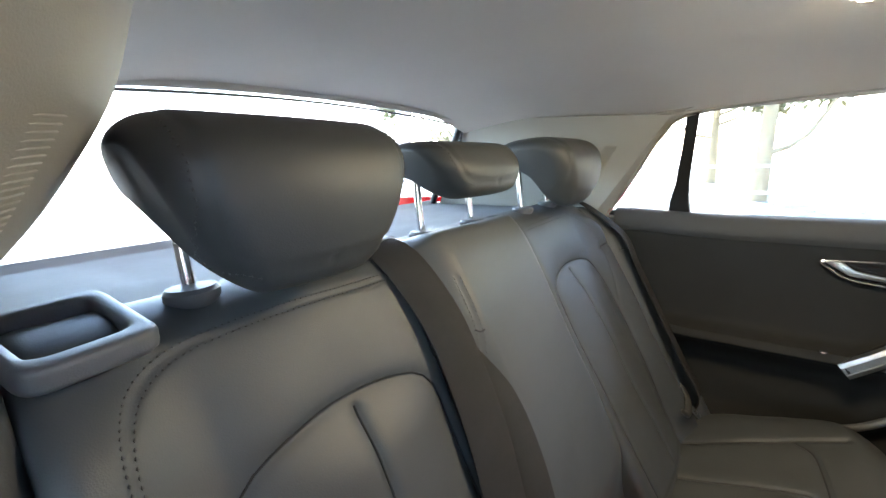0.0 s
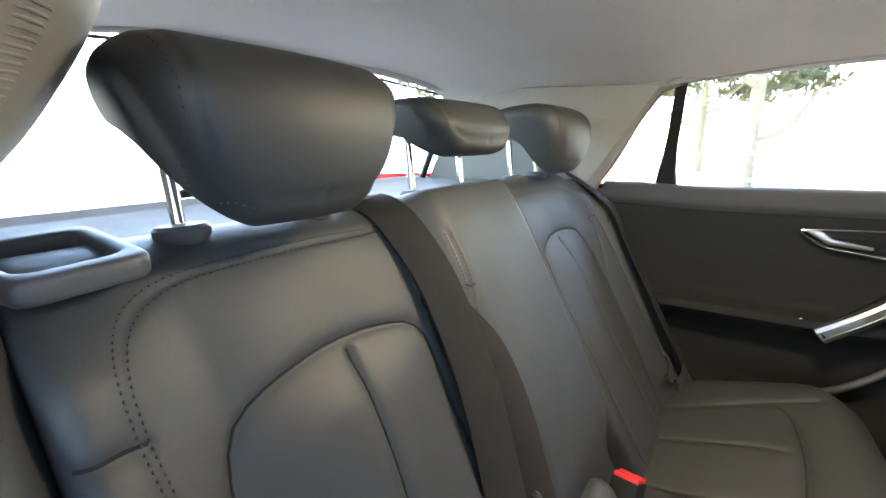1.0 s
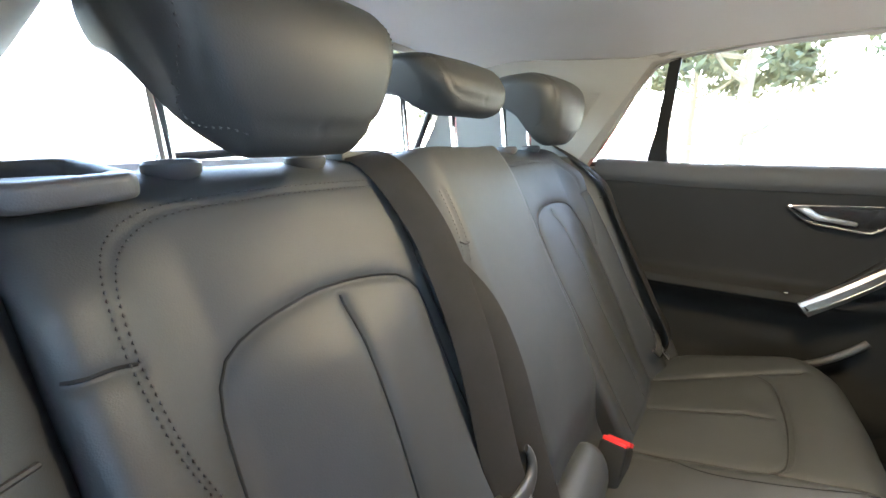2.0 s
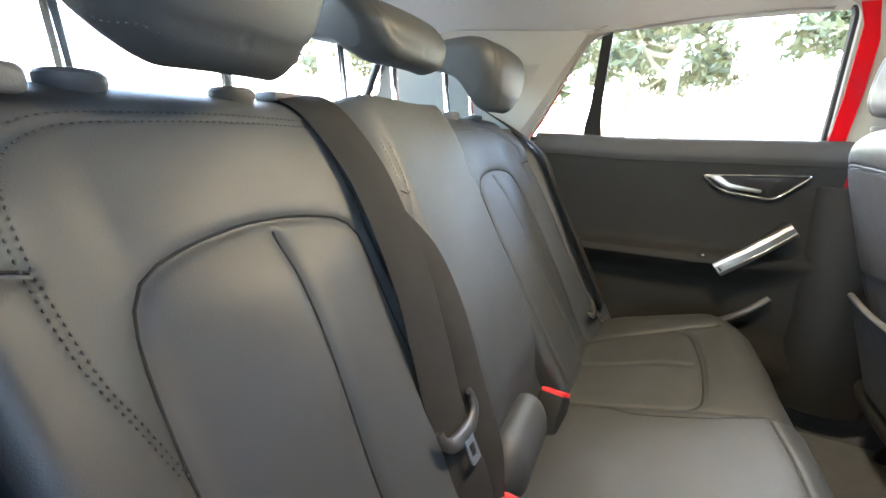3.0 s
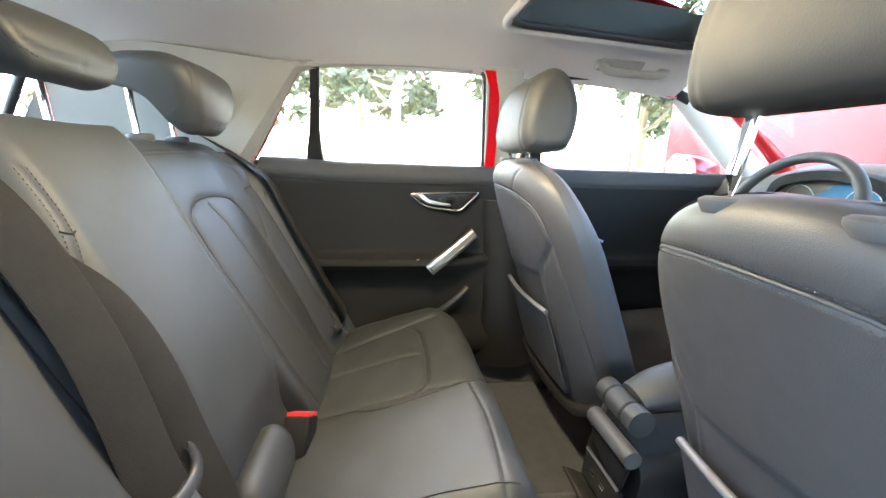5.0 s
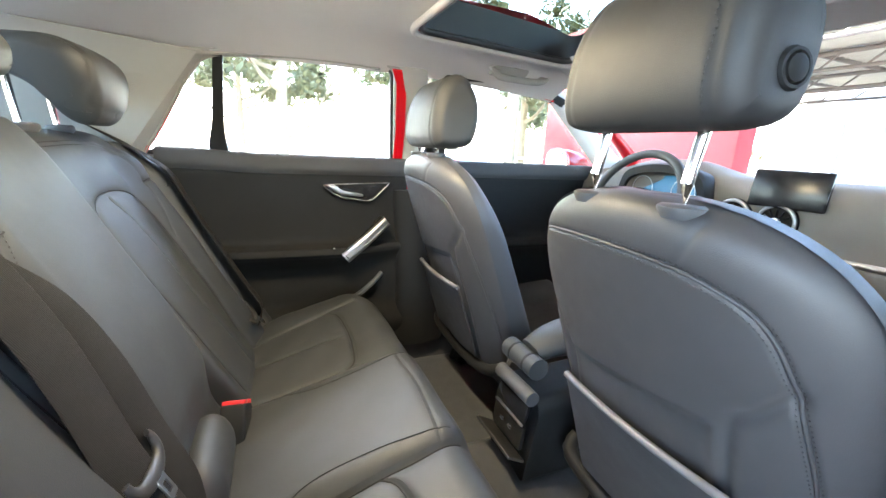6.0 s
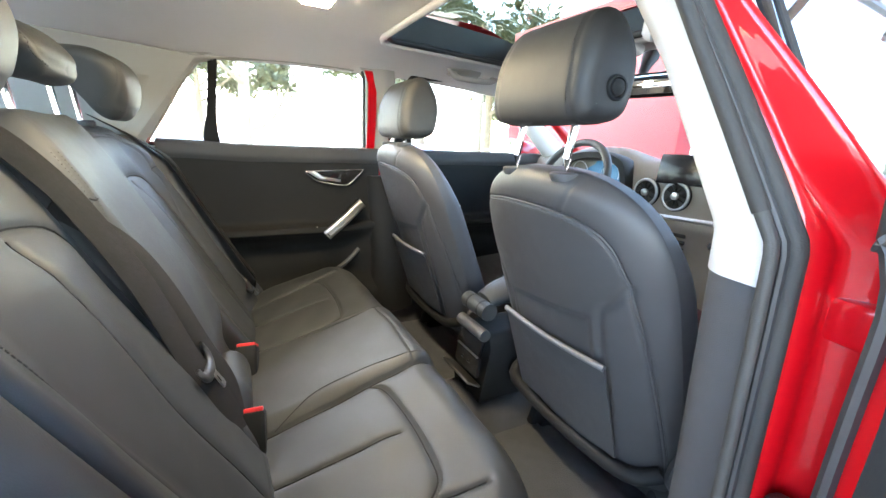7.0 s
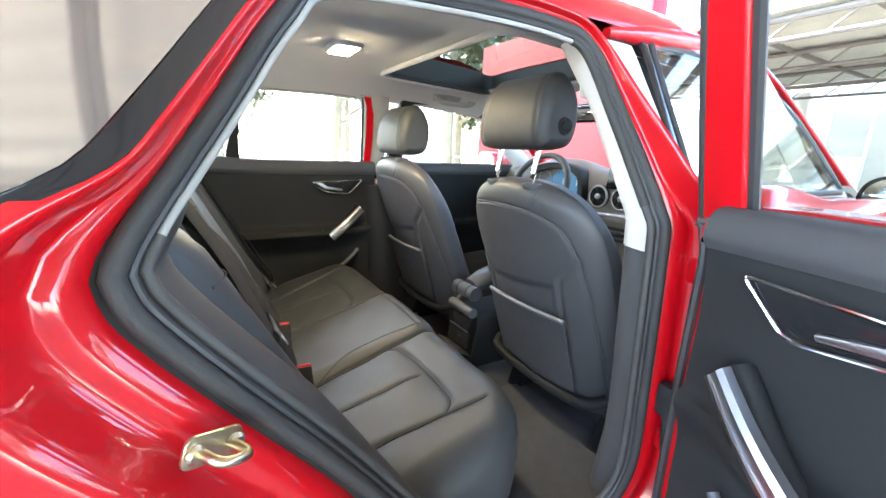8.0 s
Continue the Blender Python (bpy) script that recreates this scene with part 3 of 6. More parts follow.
sheet("rear_window", np.array([[rear_glass(x, g) for x in np.linspace(-1.04, 1.04, 22)] for g in np.linspace(-0.03, 1, 14)]), GLASS, car, 0.0, "clear rear window")
tube("header_trim", [np.array(rear_glass(x, -0.04)) + (0, 0.018, 0.0) for x in np.linspace(-1.3, 1.3, 24)], 0.016, HEADLINER, car, "pale trim over the rear window", 12)
tube("tailgate_sill", [np.array(rear_glass(x, 1.0)) + (0, 0.005, -0.008) for x in np.linspace(-1.15, 1.15, 24)], 0.018, TRIM_MID, car, "dark tailgate sill under the rear window", 12)
for s in (1, -1):
    tube("rear_window_gasket", [rear_glass(s, g) for g in np.linspace(-0.02, 1, 10)], 0.011, RUBBER, car, "black window gasket", 8)
tube("rear_window_gasket", [rear_glass(x, 0.02) for x in np.linspace(-1, 1, 24)], 0.0028, RUBBER, car, "black window gasket", 8)
rows = []
for z in np.linspace(1.06, 0.45, 14):
    rows.append([(x * 0.78, -0.74 - 0.06 * (1 - x * x) - 0.15 * smoothstep(1.06, 0.85, z), z) for x in np.linspace(-1, 1, 16)])
sheet("tailgate", np.array(rows), RED, car, 0.004, "red tailgate")
tube("rear_wiper", [(0.24, -0.690, 1.090), (0.07, -0.700, 1.097), (0.0, -0.702, 1.095)], 0.010, RUBBER, car, "black rear wiper", 8)
shelf = thing("parcel_shelf", (0, -0.5, 1.03), "grey felt parcel shelf behind the bench under the rear window", "parcel shelf")
rows = []
for y in np.linspace(-0.245, -0.655, 30):
    f = (-0.245 - y) / 0.41
    rows.append([(x, y, 1.052 - 0.006 * math.exp(-((f - 0.55) / 0.25) ** 4) * (1 if abs(x) < 0.44 else 0) + 0.012 * smoothstep(0.9, 1.0, f)) for x in np.linspace(-0.575, 0.575, 49)])
sheet("shelf_panel", np.array(rows), SHELF, shelf, 0.02, flip=True)
for s in (1, -1):
    block("shelf_support", (0.07, 0.34, 0.05), (s * 0.600, -0.43, 1.035), TRIM_LIGHT, shelf, "pale shelf support ledge", 0.015, steps=3)
# windscreen
rows = []
for g in np.linspace(0, 1, 14):
    rows.append([(x * (0.60 + 0.12 * g), 1.245 + 0.78 * g + 0.05 * (1 - x * x), 1.392 - 0.02 * x * x - 0.405 * g + 0.02 * math.sin(g * math.pi)) for x in np.linspace(-1, 1, 20)])
sheet("windscreen", np.array(rows), GLASS, car, 0.0, "clear windscreen")
tube("windscreen_header", [(x * 0.60, 1.235 + 0.04 * (1 - x * x), 1.388 - 0.025 * x * x) for x in np.linspace(-1, 1, 20)], 0.02, HEADLINER, car, "padded windscreen header", 10)
rows = []
for y in np.linspace(2.02, 2.95, 20):
    f = (y - 2.02) / 0.93
    rows.append([(x * 0.80, y, 0.985 - 0.13 * f * f - 0.04 * x * x) for x in np.linspace(-1, 1, 20)])
sheet("bonnet", np.array(rows), RED, car, 0.004, "red bonnet", flip=True)
rows = [[(x * 0.86, 2.95 + 0.06 * (1 - x * x), z) for x in np.linspace(-1, 1, 12)] for z in np.linspace(0.85, 0.3, 8)]
sheet("front_bumper", np.array(rows), RED, car, 0.004, "red front bumper")
for s in (1, -1):
    for y in (-0.42, 2.17):
        w = lathe("wheel", [(0.05, -0.10), (0.20, -0.10), (0.23, -0.06), (0.23, 0.05), (0.20, 0.075), (0.18, 0.06), (0.05, 0.05)], (s * 0.79, y, 0.33), (s, 0, 0), ALU, car, "alloy wheel", 30)
        tube("tyre", [(s * 0.78, y + 0.275 * math.cos(t), 0.33 + 0.275 * math.sin(t)) for t in np.linspace(0, 2 * np.pi, 40, endpoint=False)], 0.06, RUBBER, w, "black tyre", 12, closed=True, up=(1, 0, 0), flat=1.6)
rows = [[(x * 0.80, y, 0.24) for x in np.linspace(-1, 1, 6)] for y in np.linspace(-1.0, 2.95, 10)]
sheet("underbody", np.array(rows), TRIM_DARK, car, 0.01, "black underbody")

# front belts hanging at the door pillars
for s in (1, -1):
    fb = thing("front_seat_belt", (s * 0.60, 0.74, 0.35), "black front seat belt hanging from the door pillar", "seat belt", "front seat belts")
    pts = np.array([(s * 0.585, 0.800, 1.262), (s * 0.600, 0.805, 1.20), (s * 0.650, 0.826, 1.0), (s * 0.690, 0.838, 0.80), (s * 0.695, 0.845, 0.55), (s * 0.695, 0.845, 0.34)])
    c = spline(pts, 30)
    rings = [[(q[0] - s * 0.0015, q[1] - 0.022, q[2]), (q[0] - s * 0.0015, q[1] + 0.022, q[2]), (q[0] + s * 0.0015, q[1] + 0.022, q[2]), (q[0] + s * 0.0015, q[1] - 0.022, q[2])] for q in c]
    loft("webbing", rings, BELT, fb, sharp=40)
    block("belt_anchor", (0.03, 0.04, 0.05), (s * 0.695, 0.848, 0.36), TRIM_DARK, fb, "", 0.006)

# striker on the right jamb
st = thing("door_striker", (0.795, -0.02, 0.85), "zinc-plated steel door striker bolted to the red jamb", "door striker")
m = pose(0.824, -0.020, 0.856, 90, 0, 124) @ pose(0, 0, 0, 0, 0, -20) @ Matrix.Scale(0.84, 4)
prism("striker_plate", rounded([(-0.034, -0.017), (0.034, -0.017), (0.034, 0.017), (-0.034, 0.017)], 0.012), 0.005, m, STEEL, st, "", 0.0015)
tube("striker_loop", [m @ Vector(p) for p in ((-0.018, 0.0, 0.004), (-0.018, 0.0, 0.030), (-0.010, 0.0, 0.040), (0.010, 0.0, 0.040), (0.018, 0.0, 0.030), (0.018, 0.0, 0.004))], 0.0048, STEEL, st, smooth=24, sides=10)
for s in (-1, 1):
    lathe("bolt", [(0.008, 0.0), (0.009, 0.004), (0.006, 0.007)], m @ Vector((s * 0.024, 0.0, 0.005)), m.to_3x3() @ Vector((0, 0, 1)), STEEL, st, sides=12)

# ---- floor ----
rows = []
for x in np.linspace(-0.74, 0.74, 60):
    hump = 0.085 * math.exp(-(x / 0.13) ** 4)
    rows.append([(x, y, 0.255 + hump + 0.10 * smoothstep(0.70, 0.745, abs(x)) + 0.004 * math.sin(9 * x + 5 * y)) for y in np.linspace(0.20, 1.75, 60)])
fl = sheet("floor", np.array(rows), CARPET, None, 0.0, flip=True)
tagged(fl, "black carpeted car floor with a centre tunnel", "floor", kind="structure")
if fl.data.polygons[0].normal.z < 0:
    fl.data.flip_normals()
for s in (1, -1):
    o = rounded([(s * 0.15, 0.52), (s * 0.66, 0.52), (s * 0.66, 0.98), (s * 0.15, 0.98)], 0.04)
    mat_ob = prism("floor_mat", o, 0.006, pose(0, 0, 0.267), MAT_FABRIC, None, "", 0.002)
    tagged(mat_ob, "black tufted floor mat lying in the rear footwell", "floor mat", "floor mats")


# ---- doors ----
def slant(s, y=0.0, out=0.0):
    """A frame whose x runs along the car, y up the slanting window and z outwards, at the belt of side s."""
    up = Vector((-s * 0.447, 0, 0.894))
    ahead = Vector((0, 1, 0))
    away = ahead.cross(up)
    m = Matrix((ahead, up, away)).transposed().to_4x4()
    m.translation = Vector((s * (0.757 + out), y, 1.030))
    return m


def door_card(s, parent, y0, y1, rear):
    """Inner panel: soft shoulder above, dark card with an armrest below."""
    side = lambda pts: [(s * x, z) for x, z in pts]
    upper = side([(0.742, 1.030), (0.738, 1.046), (0.722, 1.052), (0.700, 1.046), (0.688, 1.030), (0.684, 1.008), (0.694, 0.990)])
    P = np.array([[(x, y, z + (0.010 * smoothstep(0.25, 0.0, y) if rear else 0)) for x, z in spline(upper, 26)] for y in np.linspace(y0, y1, 40)])
    sheet("door_shoulder", P, DOOR_SOFT, parent, 0.004, "dark grey soft door shoulder", flip=(s < 0))
    if rear and s > 0:
        prism("shoulder_end", upper + side([(0.735, 0.975)]), 0.006, Matrix(((1, 0, 0, 0), (0, 0, -1, y1), (0, 1, 0, 0), (0, 0, 0, 1))), DOOR_SOFT, parent, "closed end of the door shoulder", 0.002)
    rows = []
    for y in np.linspace(y0, y1, 90):
        a = smoothstep(y0 + 0.06, y0 + 0.22, y) * smoothstep(y1 - 0.02, y1 - 0.20, y) if rear else smoothstep(y0, y0 + 0.1, y) * smoothstep(y1, y1 - 0.3, y)
        arm = 0.058 * a
        line = [(0.706, 1.012), (0.700, 0.998), (0.698, 0.985), (0.703, 0.95), (0.708, 0.88), (0.706, 0.80), (0.704 - arm * 0.15, 0.757), (0.692 - arm * 0.92, 0.747), (0.688 - arm, 0.738), (0.689 - arm, 0.722), (0.700 - arm * 0.55, 0.700), (0.712, 0.655),
                (0.712, 0.58), (0.712, 0.52), (0.690, 0.475), (0.676, 0.44), (0.680, 0.40), (0.705, 0.365)]
        rows.append([(x, y, z) for x, z in spline(side(line), 70)])
    card = sheet("door_card", np.array(rows), DOOR_CARD, parent, 0.004, "black grained door card with an armrest", flip=(s < 0))
    return card


def rear_door(s, label):
    hinge = (s * 0.838, 0.798, 0.6)
    d = thing("rear_door", hinge, label, "car door", "rear doors")
    # painted body of the door, below the belt
    low = [(-0.088, 1.030), (0.0, 1.036), (0.40, 1.034), (0.775, 1.028), (0.785, 0.95), (0.788, 0.60), (0.782, 0.42), (0.745, 0.345), (0.62, 0.325), (0.42, 0.325), (0.32, 0.36), (0.235, 0.47), (0.155, 0.585),
           (0.06, 0.71), (-0.02, 0.81), (-0.085, 0.90), (-0.108, 0.97)]
    if s > 0:
        low[:4] = [(y, z + 0.020) for y, z in low[:4]]
    base = spline(low, 120, True)
    rings = []
    for off, x in ((-0.060, 0.722), (-0.035, 0.735), (-0.022, 0.742), (-0.018, 0.790), (-0.006, 0.800), (-0.002, 0.850), (-0.006, 0.868), (-0.03, 0.880), (-0.10, 0.890)):
        r = offset_ring(base, off)
        rings.append([(s * (x - 0.16 * max(0, z - 1.0)), y, z) for y, z in r])
    loft("door_shell", rings, RED, d, "glossy red door shell", sharp=45)
    tube("door_gasket", [(s * 0.733, y, z) for y, z in offset_ring(base, -0.030)], 0.008, RUBBER, d, "black door gasket", 8, closed=True, up=(1, 0, 0))
    door_card(s, d, -0.045 if s < 0 else 0.02, 0.725, True)
    # window frame
    m = slant(s)
    o = rounded([(-0.140, -0.01), (0.052, 0.335), (0.132, 0.378), (0.615, 0.395), (0.700, 0.350), (0.778, -0.01)], [0.01, 0.05, 0.05, 0.05, 0.06, 0.01])
    h = rounded([(-0.096, 0.012), (0.076, 0.306), (0.142, 0.342), (0.600, 0.360), (0.640 if s < 0 else 0.656, 0.330), (0.680 if s < 0 else 0.708, 0.012)], [0.01, 0.05, 0.05, 0.05, 0.04, 0.01])
    if s < 0:
        m = m @ Matrix.Diagonal((1, 1, -1, 1))
    prism("window_frame", o, 0.030, m @ pose(0, 0, -0.022), RED if s > 0 else TRIM_SHADED, d, "red painted window frame" if s > 0 else "grey lined window frame", 0.004, hole=h)
    if s < 0:
        up_rings = [[m @ Vector((yc - 0.005 + u * 0.016, t, k)) for u, k in ((-1, -0.028), (1, -0.028), (1, -0.004), (-1, -0.004))] for t, yc in ((0.0, 0.700), (0.15, 0.690), (0.30, 0.672), (0.345, 0.652))]
        loft("frame_upright", up_rings, RED, d, "red painted frame upright", sharp=30)
        corner = [[m @ Vector((yc + u * 0.016, t, k)) for u, k in ((-1, -0.030), (1, -0.030), (1, -0.004), (-1, -0.004))] for t, yc in ((0.0, -0.100), (0.03, -0.082), (0.05, -0.070))]
        loft("frame_corner", corner, RED, d, "red painted frame corner", sharp=30)
    tube("window_channel", [m @ Vector((x, y, 0.0)) for x, y in h], 0.010, RUBBER, d, "black window channel", 8, closed=True, up=(1, 0, 0))
    if s > 0:
        rim = spline([(0.777, 0.0), (0.750, 0.13), (0.722, 0.26), (0.702, 0.345), (0.660, 0.385), (0.600, 0.396), (0.35, 0.388)], 40)
        for k in (-0.016, 0.004):
            tube("frame_seal", [m @ Vector((x, y, k)) for x, y in rim], 0.0075, SEAL, d, "black rubber seal on the window frame", 8, up=(1, 0, 0))
    inner = [(x * 0.985 + 0.006, y + 0.004) for x, y in h]
    g = prism("window_glass", inner, 0.004, m @ pose(0, 0, -0.002), GLASS, d, "clear side window", 0)
    g.visible_shadow = False
    # upright between the window and its fixed corner pane
    loft("window_divider", [[m @ Vector((yc + u * w, t, k)) for u, k in ((-1, -0.012), (1, -0.012), (1, 0.012), (-1, 0.012))] for t, yc, w in ((0.0, 0.118, 0.030), (0.07, 0.120, 0.022), (0.13, 0.127, 0.0155), (0.22, 0.137, 0.0135), (0.355, 0.151, 0.0125))], TRIM_DARK, d, "black window divider", sharp=30)
    # handle recess, lever and bezel
    def on_card(pts, x):
        return [Vector((s * x, y, z)) for y, z in pts]
    quad = [(0.424, 0.956), (0.660, 0.967), (0.592, 0.900), (0.475, 0.916)]
    loop = rounded(quad, [0.012, 0.016, 0.022, 0.022], 6)
    tube("handle_bezel", on_card(loop, 0.690), 0.0032, CHROME, d, "satin chrome handle bezel", 8, closed=True, up=(1, 0, 0))
    prism("handle_cup", [(y, z) for y, z in loop], 0.008, Matrix(((0, 0, s, s * 0.693), (1, 0, 0, 0), (0, 1, 0, 0), (0, 0, 0, 1))), GLOSS_BLACK, d, "black handle recess", 0.002)
    lever = [(0.432, 0.957), (0.470, 0.954), (0.490, 0.938), (0.562, 0.925), (0.560, 0.916), (0.482, 0.925)]
    prism("release_lever", rounded(lever, 0.006, 3), 0.010, Matrix(((0, 0, -s, s * 0.693), (1, 0, 0, 0), (0, 1, 0, 0), (0, 0, 0, 1))), ALU, d, "brushed metal release lever", 0.003)
    # slanting pull handle
    a, b = Vector((s * 0.628, 0.490, 0.712)), Vector((s * 0.650, 0.640, 0.835))
    rings = []
    for f in np.linspace(0, 1, 12):
        c = a.lerp(b, f) + Vector((-s * 0.010 * math.sin(f * math.pi), 0, 0))
        ax = (b - a).normalized()
        nx = Vector((-s, 0, 0))
        sd = ax.cross(nx).normalized()
        w = 0.021 - 0.003 * f
        rings.append([c + sd * u * w + nx * v for u, v in ((-1, -0.010), (-0.9, 0.004), (-0.45, 0.008), (-0.38, 0.0045), (0.38, 0.0045), (0.45, 0.008), (0.9, 0.004), (1, -0.010))])
    loft("pull_handle", rings, ALU, d, "slanting brushed aluminium pull handle", sharp=30)
    tube("handle_mount", [a + Vector((s * 0.012, 0, 0)), a.lerp(b, 0.5) + Vector((s * 0.03, 0, -0.01)), b + Vector((s * 0.045, 0, 0))], 0.020, TRIM_DARK, d, "black handle mount", 10, smooth=10)
    lathe("armrest_clip", [(0.006, 0.0), (0.008, 0.004), (0.004, 0.006)], (s * 0.632, 0.452, 0.746), (-s * 0.2, 0, 1), CHROME, d, sides=12)
    # door pocket
    tube("pocket_edge", [(s * 0.695, 0.38, 0.495), (s * 0.680, 0.463, 0.525), (s * 0.676, 0.535, 0.555), (s * 0.678, 0.592, 0.597), (s * 0.686, 0.632, 0.635)], 0.009, TRIM_MID, d, "rim of the door pocket", 10, smooth=18)
    if s > 0:
        block("door_latch", (0.02, 0.012, 0.09), (0.78, -0.09, 0.90), STEEL, d, "steel door latch", 0.003)
        for z in (0.92, 0.56):
            block("door_hinge", (0.036, 0.070, 0.052), (0.806, 0.800, z), RED, d, "red painted hinge", 0.008)
        block("cable_boot", (0.032, 0.046, 0.07), (0.778, 0.805, 0.660), RUBBER, d, "black rubber cable boot", 0.010)
        tube("boot_bellows", [(0.778, 0.80, 0.628), (0.772, 0.79, 0.58), (0.768, 0.775, 0.555)], [0.015, 0.011, 0.014, 0.011, 0.014, 0.011], RUBBER, d, "ribbed rubber cable sleeve", 10, smooth=14)
    return d


rear_door(-1, "closed rear car door with black inner panel, metal pull handle and side window")
open_door = rear_door(1, "rear car door swung wide open on its hinges, red shell with black inner panel")
open_door.rotation_euler = (0, 0, radians(77))
strap = thing("door_check", (0.74, 0.83, 0.61), "black steel door check strap between pillar and open door", "door check")
tube("check_arm", [(0.735, 0.785, 0.628), (0.775, 0.775, 0.612), (0.86, 0.755, 0.592)], 0.011, TRIM_DARK, strap, "", 8, flat=0.5)
block("check_bracket", (0.014, 0.03, 0.035), (0.742, 0.788, 0.626), TRIM_DARK, strap, "", 0.004)


def front_door(s, label):
    d = thing("front_door", (s * 0.80, 1.2, 0.4), label, "car door", "front doors")
    low = [(0.802, 1.045), (1.20, 1.045), (1.60, 1.035), (1.72, 1.02), (1.735, 0.80), (1.72, 0.45), (1.65, 0.33), (0.90, 0.325), (0.815, 0.36), (0.802, 0.60)]
    base = spline(low, 100, True)
    rings = []
    for off, x in ((-0.03, 0.74), (-0.004, 0.80), (-0.001, 0.860), (-0.008, 0.874), (-0.05, 0.885), (-0.12, 0.892)):
        rings.append([(s * (x - 0.16 * max(0, z - 1.0)), y, z) for y, z in offset_ring(base, off)])
    loft("door_shell", rings, RED, d, "glossy red door shell", sharp=45)
    door_card(s, d, 0.83, 1.62, False)
    m = slant(s)
    if s < 0:
        m = m @ Matrix.Diagonal((1, 1, -1, 1))
    if s > 0:
        o = rounded([(0.792, -0.01), (0.800, 0.392), (1.05, 0.386), (1.335, 0.352), (1.505, 0.230), (1.63, -0.01)], [0.01, 0.02, 0.10, 0.10, 0.1, 0.02])
        h = rounded([(0.830, 0.012), (0.836, 0.366), (1.05, 0.362), (1.320, 0.328), (1.480, 0.215), (1.59, 0.012)], [0.01, 0.02, 0.10, 0.10, 0.1, 0.02])
    else:
        o = rounded([(0.792, -0.01), (0.812, 0.356), (1.08, 0.364), (1.33, 0.312), (1.60, 0.125), (1.76, -0.01)], [0.01, 0.03, 0.10, 0.12, 0.1, 0.02])
        h = rounded([(0.842, 0.012), (0.858, 0.330), (1.07, 0.338), (1.31, 0.286), (1.56, 0.110), (1.68, 0.012)], [0.01, 0.03, 0.10, 0.12, 0.1, 0.02])
    prism("window_frame", o, 0.026, m @ pose(0, 0, -0.022), GLOSS_BLACK if s > 0 else TRIM_DARK, d, "black window frame", 0.004, hole=h)
    tube("window_channel", [m @ Vector((x, y, 0.0)) for x, y in h], 0.009, RUBBER, d, "black window channel", 8, closed=True, up=(1, 0, 0))
    g = prism("window_glass", [(x, y) for x, y in h], 0.004, m, GLASS, d, "clear side window", 0)
    g.visible_shadow = False
    if s < 0:
        tube("card_strip", [(-0.690, 0.84, 0.93), (-0.692, 1.0, 0.85), (-0.694, 1.12, 0.80)], 0.005, ALU, d, "thin silver strip", 8)
    # outside mirror
    mr = thing("outside_mirror", (s * 0.86, 1.60, 1.04), "red outside mirror with a bright glass on the front door", "car mirror", "outside mirrors")
    rings = []
    for y, k in ((1.56, 0.86), (1.565, 1.0), (1.60, 1.0), (1.66, 0.86), (1.71, 0.5)):
        prof = spline([(0.855, 1.005), (0.96, 1.000), (1.015, 1.02), (1.030, 1.07), (1.005, 1.118), (0.93, 1.122), (0.87, 1.105), (0.848, 1.06)], 30, True)
        c = prof.mean(axis=0)
        rings.append([(s * (c[0] + (x - c[0]) * k), y, c[1] + (z - c[1]) * k) for x, z in prof])
    mirror_in = 0.055 if s > 0 else 0.0
    rings = [[(x - mirror_in, y, z - mirror_in * 0.4) for x, y, z in r] for r in rings]
    loft("mirror_shell", rings, RED if s < 0 else GLOSS_BLACK, mr, "glossy mirror shell", sharp=40)
    prof = spline([(0.865, 1.012), (0.955, 1.008), (1.008, 1.025), (1.020, 1.07), (0.998, 1.110), (0.93, 1.114), (0.88, 1.098), (0.860, 1.06)], 30, True)
    prism("mirror_glass", [tuple(p) for p in prof], 0.003, Matrix(((s, 0, 0, -mirror_in), (0, 0, -1, 1.5595), (0, 1, 0, -mirror_in * 0.4), (0, 0, 0, 1))), MIRROR, mr, "mirror glass", 0.0008)
    tube("mirror_foot", [(s * 0.80, 1.60, 1.01), (s * 0.87, 1.60, 1.03)], 0.022, RUBBER, mr, "", 10)
    return d


front_door(-1, "closed front car door with black inner panel and side window")
front_door(1, "closed front car door, glossy red with black window frame")

# ---- roof fittings ----
lamp = thing("ceiling_lamp", (-0.07, 0.385, 1.405), "lit rectangular interior lamp in the headliner", "ceiling lamp")
zl = float(liner_z(np.float64(-0.07), np.float64(0.385)))
block("lamp_frame", (0.125, 0.085, 0.016), (-0.07, 0.385, zl - 0.004), TRIM_LIGHT, lamp, "pale plastic lamp frame", 0.007, steps=3)
for s in (-1, 1):
    block("lamp_cover", (0.046, 0.060, 0.006), (-0.07 + s * 0.030, 0.385, zl - 0.0125), LAMP_GLOW, lamp, "lit frosted cover", 0.002)
block("lamp_switch", (0.016, 0.05, 0.006), (-0.07, 0.385, zl - 0.0125), TRIM_LIGHT, lamp, "", 0.002)


